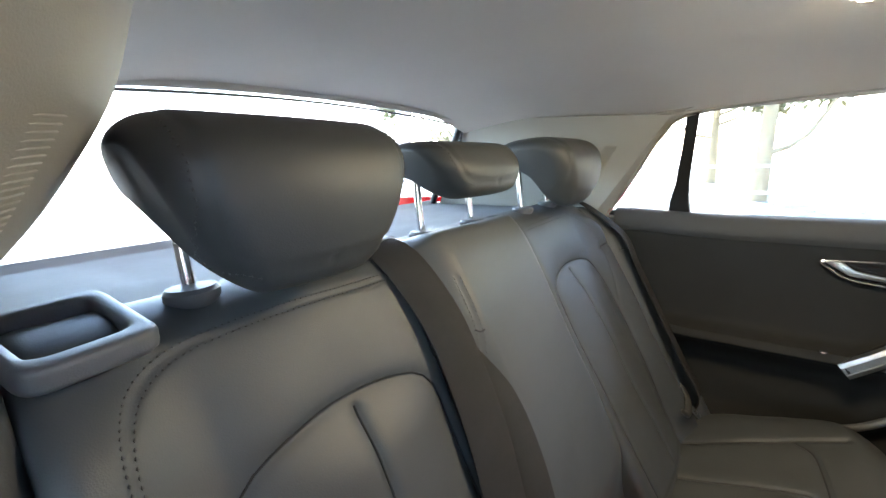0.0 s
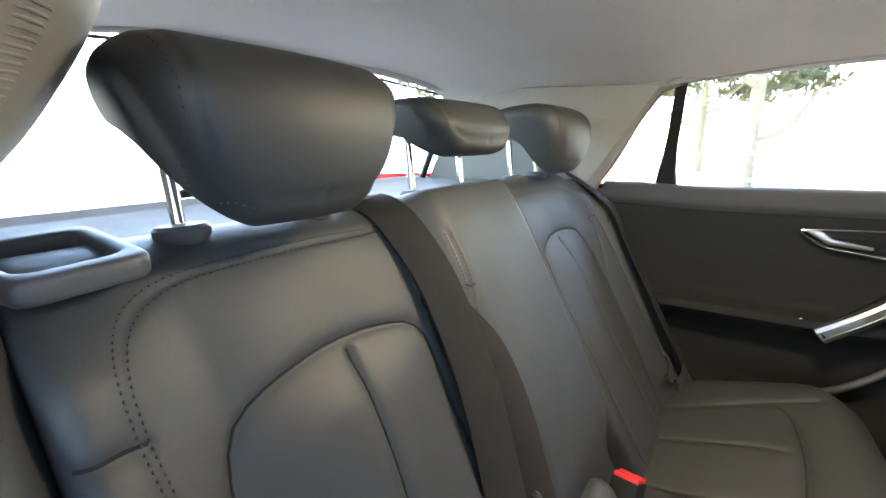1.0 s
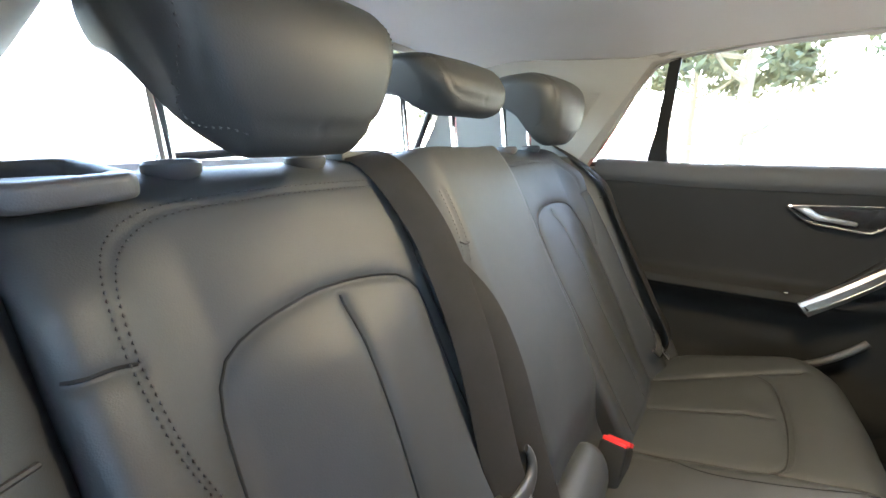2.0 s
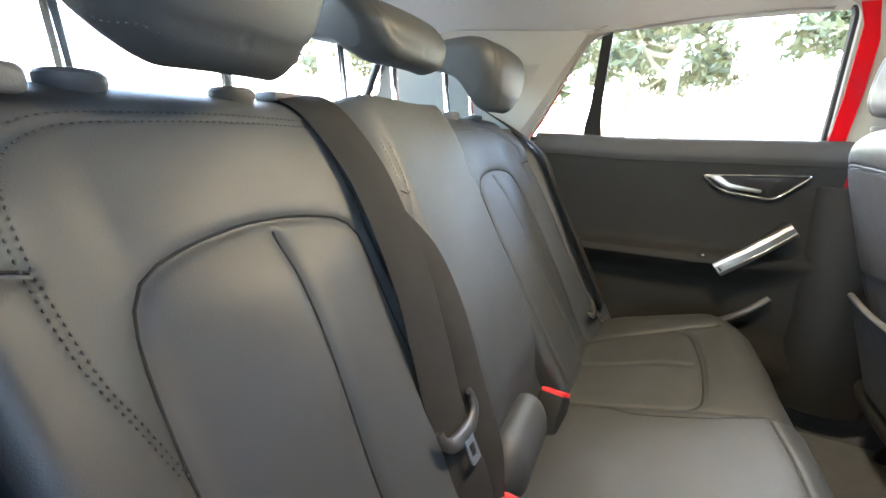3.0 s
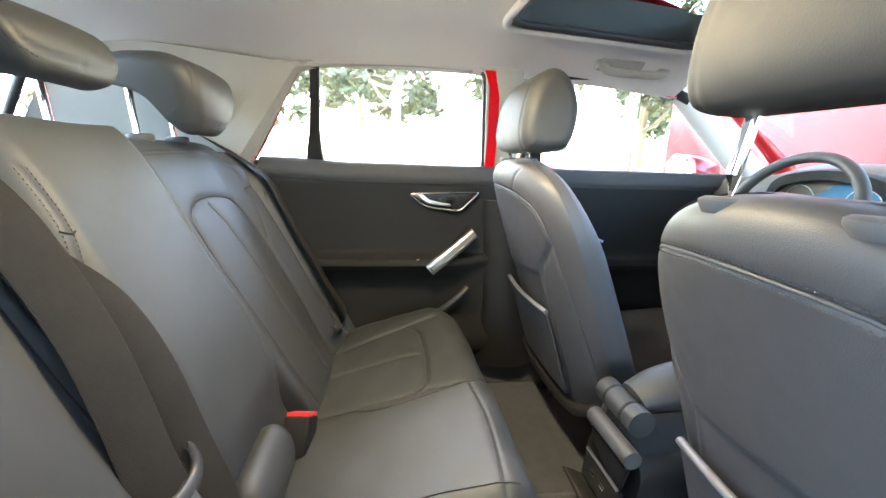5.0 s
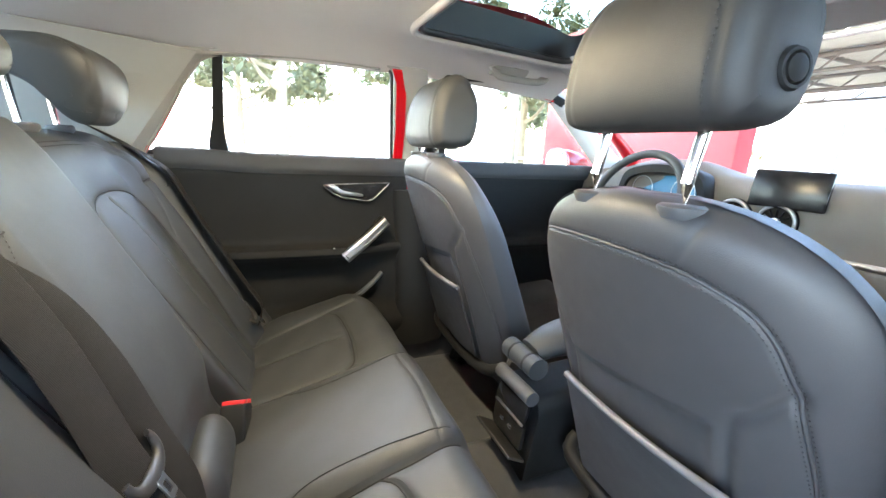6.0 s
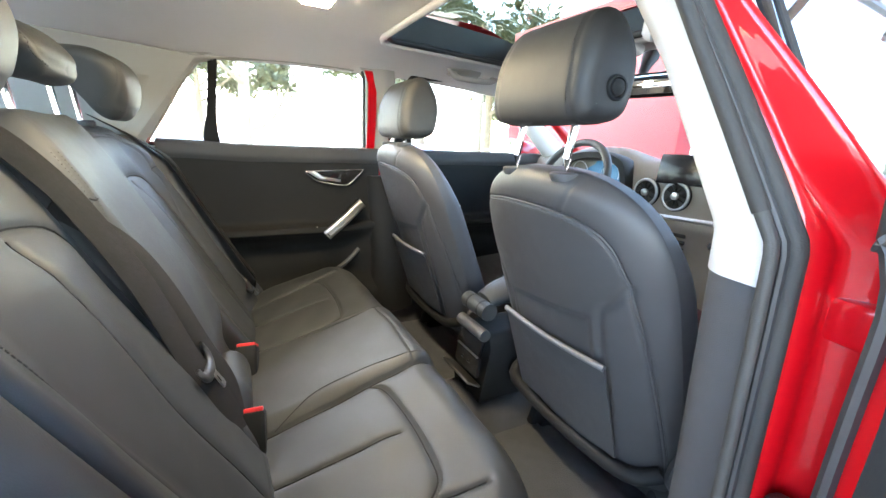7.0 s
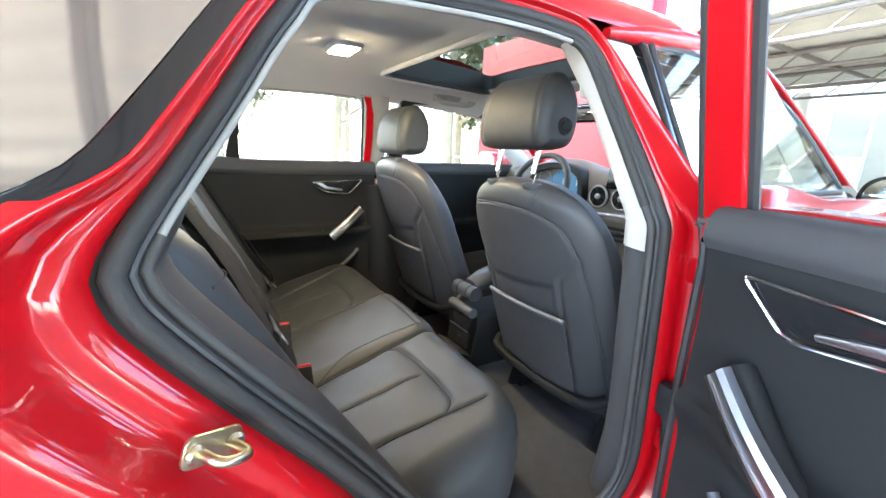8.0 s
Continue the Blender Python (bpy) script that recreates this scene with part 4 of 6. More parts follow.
def grab_handle(s, y):
    g = thing("grab_handle", (s * 0.50, y, 1.355), "pale grey folded grab handle above the side window", "grab handle", "grab handles")
    base = lambda yy: float(ceil_z(np.float64(0.505), np.float64(yy)))
    tube("grip", [(s * 0.512, y - 0.105, base(y - 0.105) + 0.004), (s * 0.500, y - 0.085, base(y) - 0.016), (s * 0.500, y - 0.05, base(y) - 0.022), (s * 0.500, y + 0.05, base(y) - 0.024), (s * 0.502, y + 0.085, base(y) - 0.018), (s * 0.514, y + 0.105, base(y + 0.105) + 0.002)],
         0.0150, TRIM_SHADED, g, "", 12, smooth=36, flat=0.75)
    for k in (-1, 1):
        block("handle_cap", (0.026, 0.034, 0.014), (s * 0.510, y + k * 0.092, base(y) - 0.006), TRIM_SHADED, g, "", 0.005, turn=(0, s * 25, 0))
    block("handle_recess", (0.050, 0.215, 0.004), (s * 0.506, y, base(y) - 0.0005), TRIM_SHADED, g, "", 0.0015, turn=(0, s * 20, 0))


grab_handle(-1, 1.045)
for s in (-1, 1):
    v = thing("sun_visor", (s * 0.36, 1.17, 1.375), "pale folded sun visor under the windscreen header", "sun visor", "sun visors")
    block("visor_panel", (0.36, 0.13, 0.018), (s * 0.36, 1.185, 1.362), HEADLINER, v, "", 0.008, turn=(-14, 0, 0), steps=3)
    tube("visor_rod", [(s * 0.17, 1.235, 1.368), (s * 0.55, 1.235, 1.345)], 0.005, TRIM_LIGHT, v, "", 8)
rv = thing("rear_view_mirror", (0.06, 1.30, 1.30), "black rear-view mirror on a stalk from the windscreen", "mirror")
block("mirror_body", (0.235, 0.030, 0.068), (0.085, 1.268, 1.272), GLOSS_BLACK, rv, "", 0.014, turn=(4, 0, 10), steps=4)
block("mirror_glass", (0.215, 0.003, 0.052), (0.0875, 1.2525, 1.272), MIRROR, rv, "mirror glass", 0.001, turn=(4, 0, 10))
tube("mirror_stalk", [(0.07, 1.28, 1.29), (0.05, 1.32, 1.335), (0.03, 1.36, 1.372)], [0.012, 0.016, 0.026], TRIM_DARK, rv, "", 12, smooth=10)
oc = thing("roof_console", (0.0, 1.18, 1.37), "pale roof console with switches before the glass roof", "console")
block("console_shell", (0.22, 0.10, 0.03), (0.0, 1.19, 1.368), TRIM_LIGHT, oc, "", 0.012, turn=(-10, 0, 0), steps=3)
for k in (-1, 1):
    block("console_button", (0.03, 0.02, 0.006), (k * 0.03, 1.18, 1.352), TRIM_MID, oc, "", 0.002, turn=(-10, 0, 0))
# ---- rear bench ----


def back_profile(count):
    """The bench back's side view, from the cushion up the face, over the top and down behind: (y, z) and how far each counts as face."""
    face = [(0.455 - 0.53 * z, z) for z in np.linspace(0.44, 1.0, 8)]
    over = [(-0.105, 1.052), (-0.132, 1.082), (-0.175, 1.094), (-0.215, 1.088), (-0.245, 1.06), (-0.245, 1.0), (-0.20, 0.85), (-0.10, 0.60)]
    return spline(face + over, count)


def back_section(name, x0, x1, lines, parent, mat, proud, label="", depth=0.0055, width=0.0065, step=0.0024, round_off=0.020, thin=()):
    """One section of the bench back; proud(x, z) moves its face out, lines are seams in (x, z)."""
    prof = back_profile(440)
    xs = np.linspace(x0, x1, max(8, int((x1 - x0) / step)))
    X, V = np.meshgrid(xs, np.arange(len(prof)), indexing="ij")
    P = np.stack([X, prof[V, 0], prof[V, 1]], axis=2)
    N = -normals(P)
    if N[len(xs) // 2, 60, 1] < 0:
        N = -N
    face = np.clip((N[..., 1] - 0.1) / 0.5, 0, 1)
    P = P + N * (proud(P[..., 0], P[..., 2]) * face)[..., None]
    edge = np.minimum(X - x0, x1 - X)
    r = round_off
    P = P - N * (np.where(edge < r, r - np.sqrt(np.maximum(r * r - (r - edge) ** 2, 0)), 0))[..., None]
    P = groove(P, N, [spline(l, 60) for l in lines], (0, 2), depth, width, face > 0.05)
    if thin:
        P = groove(P, N, [spline(l, 60) for l in thin], (0, 2), 0.0017, 0.0035, face > 0.05)
    first, last = P[:1] - N[:1] * 0.07, P[-1:] - N[-1:] * 0.07
    P = np.concatenate([first, P, last])
    return put(name, P.reshape(-1, 3), grid_faces(*P.shape[:2]), mat, parent, label, True, 60), P


def on_back(P, line, lift=0.0):
    """Lays an (x, z) line onto the front of a section's surface."""
    cut = P[1:-1, :250]
    flat = cut.reshape(-1, 3)
    out = []
    for x, z in line:
        out.append(on_points(flat, x, z, (0, 2)) + np.array([0, 0.75, 0.66]) * lift)
    return np.array(out)


bench = thing("rear_bench", (0, 0.3, 0.26), "black leather three-seat rear bench on the carpeted car floor", "car seat")


def mirrored(line, s):
    return [(s * x, z) for x, z in line]


INSERT = [(0.236, 0.50), (0.226, 0.70), (0.220, 0.90), (0.226, 0.935), (0.246, 0.953), (0.290, 0.963), (0.340, 0.967), (0.385, 0.967), (0.436, 0.960), (0.470, 0.948), (0.488, 0.928),
          (0.497, 0.90), (0.502, 0.86), (0.505, 0.80), (0.503, 0.70), (0.492, 0.50)]
CREASE = [(0.341, 0.955), (0.346, 0.87), (0.356, 0.78), (0.366, 0.68), (0.372, 0.52)]
TOPSEAM = [(0.20, 1.064), (0.33, 1.068), (0.42, 1.067), (0.475, 1.064), (0.505, 1.056), (0.525, 1.043), (0.536, 1.026), (0.540, 1.005), (0.540, 0.975), (0.538, 0.94), (0.533, 0.905), (0.521, 0.865), (0.508, 0.82)]
SHOULDER = [(0.538, 0.972), (0.555, 0.978), (0.578, 0.980)]


def outer_proud(s):
    poly = spline(INSERT, 50)

    def f(x, z):
        ax = s * x
        bolster = 0.034 * smoothstep(0.475, 0.575, ax) * smoothstep(1.08, 1.0, z)
        pad = 0.012 * np.sin(np.clip((ax - 0.21) / 0.28, 0, 1) * np.pi) * smoothstep(0.97, 0.90, z)
        Q = np.stack([ax, z], axis=-1)
        low = inside(Q, poly) * -0.001 * smoothstep(0.0, 0.022, distance(Q, poly))
        slack = 0.0022 * np.sin(ax * 31 + 4 * z) * np.sin(z * 23 + 1.3)
        return bolster + pad + low + slack
    return f


for s in (1, -1):
    a, b = (0.190, 0.584) if s > 0 else (-0.584, -0.192)
    lines = [mirrored(INSERT, s), mirrored(CREASE, s), mirrored(SHOULDER, s)]
    ob, P = back_section("outer_backrest", a, b, lines, bench, LEATHER, outer_proud(s), "black leather outer backrest with a quilted insert", thin=[mirrored(TOPSEAM, s)])
    for l in lines:
        tube("seam", on_back(P, spline(l, 60), 0.0003), 0.0015, SEAM, ob, sides=6)
    for off in (-0.0042, 0.0042):
        row = [(s * (x + off * 0.8), z + off * 0.9) for x, z in spline(TOPSEAM, 40)]
        stitches("stitching", on_back(P, row, 0.0014), THREAD, ob)


def centre_proud(x, z):
    return 0.034 * smoothstep(0.19, 0.11, np.abs(x)) * smoothstep(0.56, 0.80, z) + 0.004 - 0.040 * smoothstep(0.66, 0.54, z) + 0.002 * np.sin(x * 26 + z * 17)


CENTRE_SEAM = [(0.128, 1.05), (0.128, 1.0), (0.132, 0.965), (0.142, 0.93), (0.150, 0.88), (0.152, 0.70), (0.15, 0.52)]
ob, P = back_section("centre_backrest", -0.188, 0.186, [], bench, LEATHER, centre_proud, "black leather centre backrest", thin=[CENTRE_SEAM, [(-0.165, 1.06), (-0.168, 0.9), (-0.165, 0.6)]])
for off in (-0.005, 0.005):
    stitches("stitching", on_back(P, [(x + off, z) for x, z in spline(CENTRE_SEAM, 40)][:22], 0.0012), THREAD, ob)
tube("seam_tag", on_back(P, [(0.136, 0.976), (0.128, 0.972), (0.122, 0.974)], 0.001), 0.0012, SEAM, ob, smooth=8, sides=6)

# cushion: one upholstered block with seams
CUSH_IN = [(0.190, 0.14), (0.186, 0.30), (0.181, 0.45), (0.176, 0.57)]
CUSH_U = [(0.183, 0.420), (0.212, 0.445), (0.300, 0.456), (0.400, 0.457), (0.490, 0.445), (0.527, 0.412)]
CUSH_OUT = [(0.485, 0.14), (0.508, 0.30), (0.530, 0.41), (0.550, 0.50)]
CUSH_MID = [(0.338, 0.15), (0.350, 0.30), (0.357, 0.432)]


def cushion():
    xs = np.linspace(-0.675, 0.675, 480)
    ys = np.concatenate([np.linspace(0.08, 0.48, 150), np.linspace(0.4825, 0.60, 60)])
    X, Y = np.meshgrid(xs, ys, indexing="ij")
    ax = np.abs(X)
    # the plan narrows towards its rounded front corners
    t = np.clip((ax - 0.36) / 0.315, 0, 1)
    front = 0.596 - 0.15 * (1 - np.sqrt(np.maximum(1 - 0.97 * t ** 2.6, 0)))
    Y = 0.08 + (Y - 0.08) * (front - 0.08) / 0.52
    g = (front - Y)
    Z = 0.432 + 0.276 * Y
    Z += 0.016 * smoothstep(0.19, 0.14, ax)
    Z += 0.022 * smoothstep(0.40, 0.60, ax) * smoothstep(0.12, 0.32, Y)
    Z += 0.010 * np.sin(np.clip((ax - 0.2) / 0.31, 0, 1) * np.pi) * smoothstep(0.46, 0.38, Y)
    r = 0.075
    Z -= np.where(g < r, r - np.sqrt(np.maximum(r * r - (r - g) ** 2, 0)), 0)
    side, q = 0.675 - ax, 0.075
    Z -= np.where(side < q, q - np.sqrt(np.maximum(q * q - (q - side) ** 2, 0)), 0)
    Z += 0.0016 * np.sin(X * 37 + Y * 11) * np.sin(Y * 41)
    P = np.stack([X, Y, Z], axis=2)
    N = normals(P)
    deep, soft = [], []
    for s in (1, -1):
        for l in (CUSH_IN, CUSH_U, CUSH_OUT):
            deep.append(spline(mirrored(l, s), 40))
        soft.append(spline(mirrored(CUSH_MID, s), 20))
    P = groove(P, N, deep, (0, 1), 0.0070, 0.0065)
    P = groove(P, N, soft, (0, 1), 0.0055, 0.006)
    # piping step across the front of the centre pad
    P = groove(P, N, [spline([(-0.165, 0.535), (0, 0.548), (0.165, 0.535)], 30)], (0, 1), 0.003, 0.004)
    drop = []
    for k, (z, back) in enumerate(((0.47, 0.0), (0.40, 0.012), (0.32, 0.03), (0.25, 0.05))):
        row = P[:, -1:].copy()
        row[..., 2] = np.minimum(row[..., 2] - 0.01 * (k + 1), z)
        row[..., 1] -= back
        drop.append(row)
    P = np.concatenate([P] + drop, axis=1)
    left, right = P[:1].copy(), P[-1:].copy()
    left[..., 2] = right[..., 2] = 0.25
    P = np.concatenate([left, P, right])
    ob = put("seat_cushion", P.reshape(-1, 3), grid_faces(*P.shape[:2]), LEATHER, bench, "black leather bench cushion with grooved seams", True, 60)
    top = P[1:-1, :210].reshape(-1, 3)

    def lay(line, lift=0.0006):
        out = []
        for x, y in line:
            out.append(on_points(top, x, y, (0, 1)) + (0, 0, lift))
        return out
    for s in (1, -1):
        tube("seam", lay(spline(mirrored([(0.182, 0.22), (0.160, 0.262), (0.138, 0.31), (0.131, 0.39), (0.138, 0.48), (0.150, 0.56)], s), 40), 0.0004), 0.0011, SEAM, ob, sides=6)
    for l in deep + soft:
        tube("seam", lay(l, 0.0002), 0.0016, SEAM, ob, sides=6)
    for s in (1, -1):
        stitches("stitching", lay(spline(mirrored([(x - 0.010, y) for x, y in CUSH_IN], s), 40)), THREAD, ob)
        stitches("stitching", lay(spline(mirrored([(x, y + 0.009) for x, y in CUSH_U], s), 30)), THREAD, ob)
    stitches("stitching", lay(spline([(-0.16, 0.528), (0, 0.540), (0.16, 0.528)], 30)), THREAD, ob)


cushion()

# shoulder bezel of the backrest release, on the outer top corners
for s in (1, -1):
    if s > 0:
        m = pose(s * 0.548, -0.152, 1.082, -4, 2 * s, s * 6)
        o = rounded([(-0.058, -0.072), (0.040, -0.072), (0.040, 0.072), (-0.046, 0.072)], 0.02)
        h = [(x * 0.70 - 0.001, y * 0.72 - 0.002) for x, y in o]
        bez = prism("release_bezel", o, 0.020, m, TRIM_MID, bench, "dark plastic backrest release bezel", 0.006, hole=h, steps=3)
        prism("release_lever", [(x * 0.96, y * 0.96) for x, y in h], 0.004, m @ pose(0.0, 0, -0.012, 8), TRIM_DARK, bez, "recessed black lever", 0.001)

# side bolsters between the bench and the door openings
for s in (1, -1):
    rings = []
    for f in np.linspace(0, 1, 30):
        z = 0.50 + 0.57 * f
        yf = 0.455 - 0.53 * z
        fat = 1 - 0.75 * smoothstep(0.86, 1.0, f)
        prof = spline([(s * 0.585, yf + 0.00), (s * 0.615, yf + 0.052 * fat), (s * 0.655, yf + 0.058 * fat), (s * 0.690, yf + 0.02 * fat), (s * 0.695, yf - 0.05), (s * 0.60, yf - 0.05)], 28, True)
        rings.append([(x, y, z) for x, y in prof])
    part_ob = loft("side_bolster", rings, LEATHER, bench, "black leather side bolster", sharp=60)
    z0 = 0.955
    tube("bolster_seam", [(s * 0.60, 0.455 - 0.53 * z0 + 0.046, z0), (s * 0.635, 0.455 - 0.53 * z0 + 0.061, z0 + 0.003), (s * 0.675, 0.455 - 0.53 * z0 + 0.045, z0 - 0.002)], 0.002, THREAD, part_ob, smooth=10, sides=6)

# the lower roll of the centre backrest between the buckles
rings = []
for x in np.linspace(-0.085, 0.148, 30):
    e = min(x + 0.085, 0.148 - x)
    k = 0.35 + 0.65 * math.sin(min(1, e / 0.055) * math.pi / 2)
    a = np.linspace(0, 2 * np.pi, 22, endpoint=False)
    rings.append([(x, 0.142 + 0.042 * k * math.cos(t), 0.520 + 0.062 * k * math.sin(t)) for t in a])
loft("lumbar_roll", rings, LEATHER, bench, sharp=60)


# ---- rear headrests ----
def rear_headrest(x, half, prof, lift, taper, label):
    """A padded headrest that hooks over the bench top, on two chrome posts."""
    h = thing("rear_headrest", (x, -0.165, 1.095), label, "headrest", "rear headrests")
    prof = np.array([(y, z + lift) for y, z in prof])
    ring = spline(prof, 80, True)
    mid = ring.mean(axis=0)
    rings = []
    for f in np.sin(np.linspace(-1, 1, 61) * math.pi / 2):
        e = (1 - abs(f)) * half
        r = 0.036
        inset = 0.0 if e > r else r - math.sqrt(max(0.0, r * r - (r - e) ** 2))
        k = 1 - 0.42 * inset / r
        q = mid + (ring - mid) * k
        bow = 0.014 * (f * f)
        zt, zb = prof[:, 1].max(), prof[:, 1].min()
        rings.append([(x + f * half * (1 - 0.12 * float(smoothstep(-0.11, -0.22, p[0]))) * (1 - taper * min(1.0, max(0.0, ((zt - p[1]) / (zt - zb) - 0.15) / 0.85)) ** 1.5), p[0] - bow, p[1]) for p in q])
    R = np.array(rings)
    N = normals(R, True)
    c = np.array([x, *mid])
    if np.sum(N * (R - c)) < 0:
        N = -N
    # the seam round the front panel
    Q = np.stack([R[..., 0] - x, R[..., 2]], axis=2)
    z0, z1 = prof[:, 1].min(), prof[:, 1].max()
    w = half * 0.80
    for s in (1, -1):
        line = spline([(s * w, z1 - 0.004), (s * w * 0.97, z0 + 0.085), (s * w * 0.86, z0 + 0.042), (s * w * 0.6, z0 + 0.028), (0, z0 + 0.024)], 40)
        push = np.exp(-(distance(Q, line) / 0.0042) ** 2) * (N[..., 1] > -0.1)
        R = R - N * (0.0026 * push)[..., None]
    pad = loft("headrest_pad", R, LEATHER, h, sharp=70)
    flat = R.reshape(-1, 3)
    front = flat[N.reshape(-1, 3)[:, 1] > 0.0]
    for s in (1, -1):
        line = spline([(s * w * 1.07, z1 - 0.012), (s * w * 1.04, z0 + 0.085), (s * w * 0.93, z0 + 0.036), (s * w * 0.62, z0 + 0.020)], 26)
        out = [front[np.argmin((front[:, 0] - x - a) ** 2 + (front[:, 2] - b) ** 2)] for a, b in line]
        stitches("stitching", np.array(out) + (0, 0.0006, 0), THREAD, pad)
    for s in (1, -1):
        px = x + s * 0.077
        tube("headrest_post", [(px, -0.165, 1.07), (px, -0.172, 1.15), (px, -0.178, 1.235 + lift)], 0.0065, CHROME, h, "chrome post", 16)
        lathe("guide_collar", [(0.020, -0.014), (0.0255, -0.006), (0.0255, 0.001), (0.022, 0.005), (0.010, 0.006)], (px, -0.163, 1.099), (0, -0.05, 1), TRIM_MID, h, "dark plastic guide collar")
    return h


REAR_PROF = [(-0.052, 1.252), (-0.030, 1.230), (-0.021, 1.190), (-0.028, 1.142), (-0.046, 1.114), (-0.066, 1.106), (-0.086, 1.116), (-0.102, 1.142), (-0.122, 1.170), (-0.152, 1.188), (-0.184, 1.196), (-0.206, 1.203), (-0.217, 1.219),
             (-0.209, 1.242), (-0.180, 1.257), (-0.13, 1.263), (-0.085, 1.263)]
CENTRE_PROF = [(-0.074, 1.226), (-0.060, 1.203), (-0.062, 1.172), (-0.080, 1.160), (-0.104, 1.158), (-0.128, 1.168), (-0.152, 1.183), (-0.182, 1.192), (-0.215, 1.199), (-0.236, 1.206), (-0.242, 1.222),
               (-0.228, 1.238), (-0.19, 1.247), (-0.14, 1.250), (-0.095, 1.244)]
rear_headrest(0.366, 0.132, REAR_PROF, 0.0, 0.46, "large black leather outer headrest on chrome posts")
rear_headrest(-0.381, 0.132, REAR_PROF, 0.0, 0.46, "large black leather outer headrest on chrome posts")
rear_headrest(0.0, 0.130, CENTRE_PROF, 0.0, 0.32, "lower black leather centre headrest on chrome posts")


# ---- seat belts and buckles ----
def ribbon(name, pts, width, mat, parent, thick=0.0022, n=60, across=(1, 0, 0), label=""):
    """A flat band along a line of points."""
    c = spline(pts, n)
    tan = np.gradient(c, axis=0)
    tan /= np.linalg.norm(tan, axis=1, keepdims=True)
    a = np.array(across, float)
    side = a - (tan @ a)[:, None] * tan
    side /= np.linalg.norm(side, axis=1, keepdims=True)
    up = np.cross(side, tan)
    rings = []
    for i in range(n):
        ring = []
        for u, v in ((-1, 0.3), (-0.92, 1), (0, 1.15), (0.92, 1), (1, 0.3), (1, -0.3), (0.92, -1), (-0.92, -1), (-1, -0.3)):
            ring.append(c[i] + side[i] * u * width / 2 + up[i] * v * thick / 2)
        rings.append(ring)
    return loft(name, rings, mat, parent, label, sharp=60)


def face_y(z, off=0.0):
    return 0.455 - 0.53 * z + off


def tongue(parent, m):
    """A belt tongue: a curved plastic grip with upturned ends and a steel plate with a slot."""
    tube("tongue_grip", [m @ Vector(p) for p in ((-0.055, 0.018, 0.002), (-0.052, 0.003, 0.002), (-0.034, -0.010, 0.0), (0.0, -0.014, 0.0), (0.032, -0.009, 0.0), (0.050, 0.006, 0.002), (0.052, 0.026, 0.004), (0.044, 0.036, 0.006))],
                [0.006, 0.0085, 0.0105, 0.0115, 0.0110, 0.0095, 0.0080, 0.0050], TONGUE, parent, "dark grey plastic grip", 14, smooth=40, flat=0.62, up=tuple(m.to_3x3() @ Vector((0, 0, 1))))
    o = rounded([(-0.0135, -0.016), (0.0135, -0.016), (0.0135, -0.056), (-0.0135, -0.056)], 0.005)
    hcut = rounded([(-0.0075, -0.028), (0.0075, -0.028), (0.0075, -0.046), (-0.0075, -0.046)], 0.003)
    prism("steel_plate", o, 0.0034, m @ pose(0, 0, 0.004), ALU, parent, "polished steel tongue plate", 0.0006, hole=hcut)


belt = thing("seat_belt", (0.17, -0.1, 1.09), "black woven centre seat belt in two bands on the bench back", "seat belt", "rear seat belts")
path = [(0.194, -0.215, 1.085), (0.193, -0.165, 1.101), (0.191, -0.112, 1.080), (0.182, face_y(1.01, 0.026), 1.01), (0.184, face_y(0.94, 0.030), 0.94), (0.194, face_y(0.86, 0.030), 0.86), (0.208, face_y(0.79, 0.024), 0.79),
        (0.228, face_y(0.70, 0.014), 0.70), (0.236, face_y(0.62, 0.012), 0.62), (0.240, 0.160, 0.545)]
ribbon("webbing", path, 0.066, BELT, belt, 0.0032, across=(0.95, -0.22, -0.12), label="upper band of woven webbing")
path = [(0.186, face_y(0.98, 0.006), 0.98), (0.160, face_y(0.93, 0.024), 0.93), (0.146, face_y(0.88, 0.037), 0.88), (0.150, face_y(0.80, 0.037), 0.80), (0.168, face_y(0.70, 0.026), 0.70), (0.190, face_y(0.62, 0.022), 0.62), (0.205, 0.162, 0.545)]
ribbon("lap_webbing", path, 0.052, BELT, belt, 0.0028, across=(0.90, -0.20, -0.35), label="lower band of woven webbing")
block("belt_guide", (0.080, 0.040, 0.014), (0.190, -0.178, 1.100), TRIM_MID, belt, "dark plastic belt outlet", 0.005)
tongue(belt, pose(0.222, 0.106, 0.684, -62, 0, 0) @ pose(0, 0, 0.010, 0, 0, 174) @ Matrix.Scale(0.86, 4))

for s in (-1,):
    side_belt = thing("seat_belt", (s * 0.60, -0.05, 1.08), "black woven outer seat belt against the bench side", "seat belt", "rear seat belts")
    pts = [(s * 0.63, -0.20, 1.13), (s * 0.625, -0.10, 1.07)] + [(s * (0.615 - 0.03 * f), face_y(1.0 - 0.42 * f, 0.075), 1.0 - 0.42 * f) for f in np.linspace(0, 1, 6)] + [(s * 0.565, 0.195, 0.505)]
    ribbon("webbing", pts, 0.047, BELT, side_belt)
    tongue(side_belt, pose(s * 0.545, 0.190, 0.566, -50, 0, 0) @ pose(0, 0, 0.006, 0, 0, 190) @ Matrix.Scale(0.85, 4))


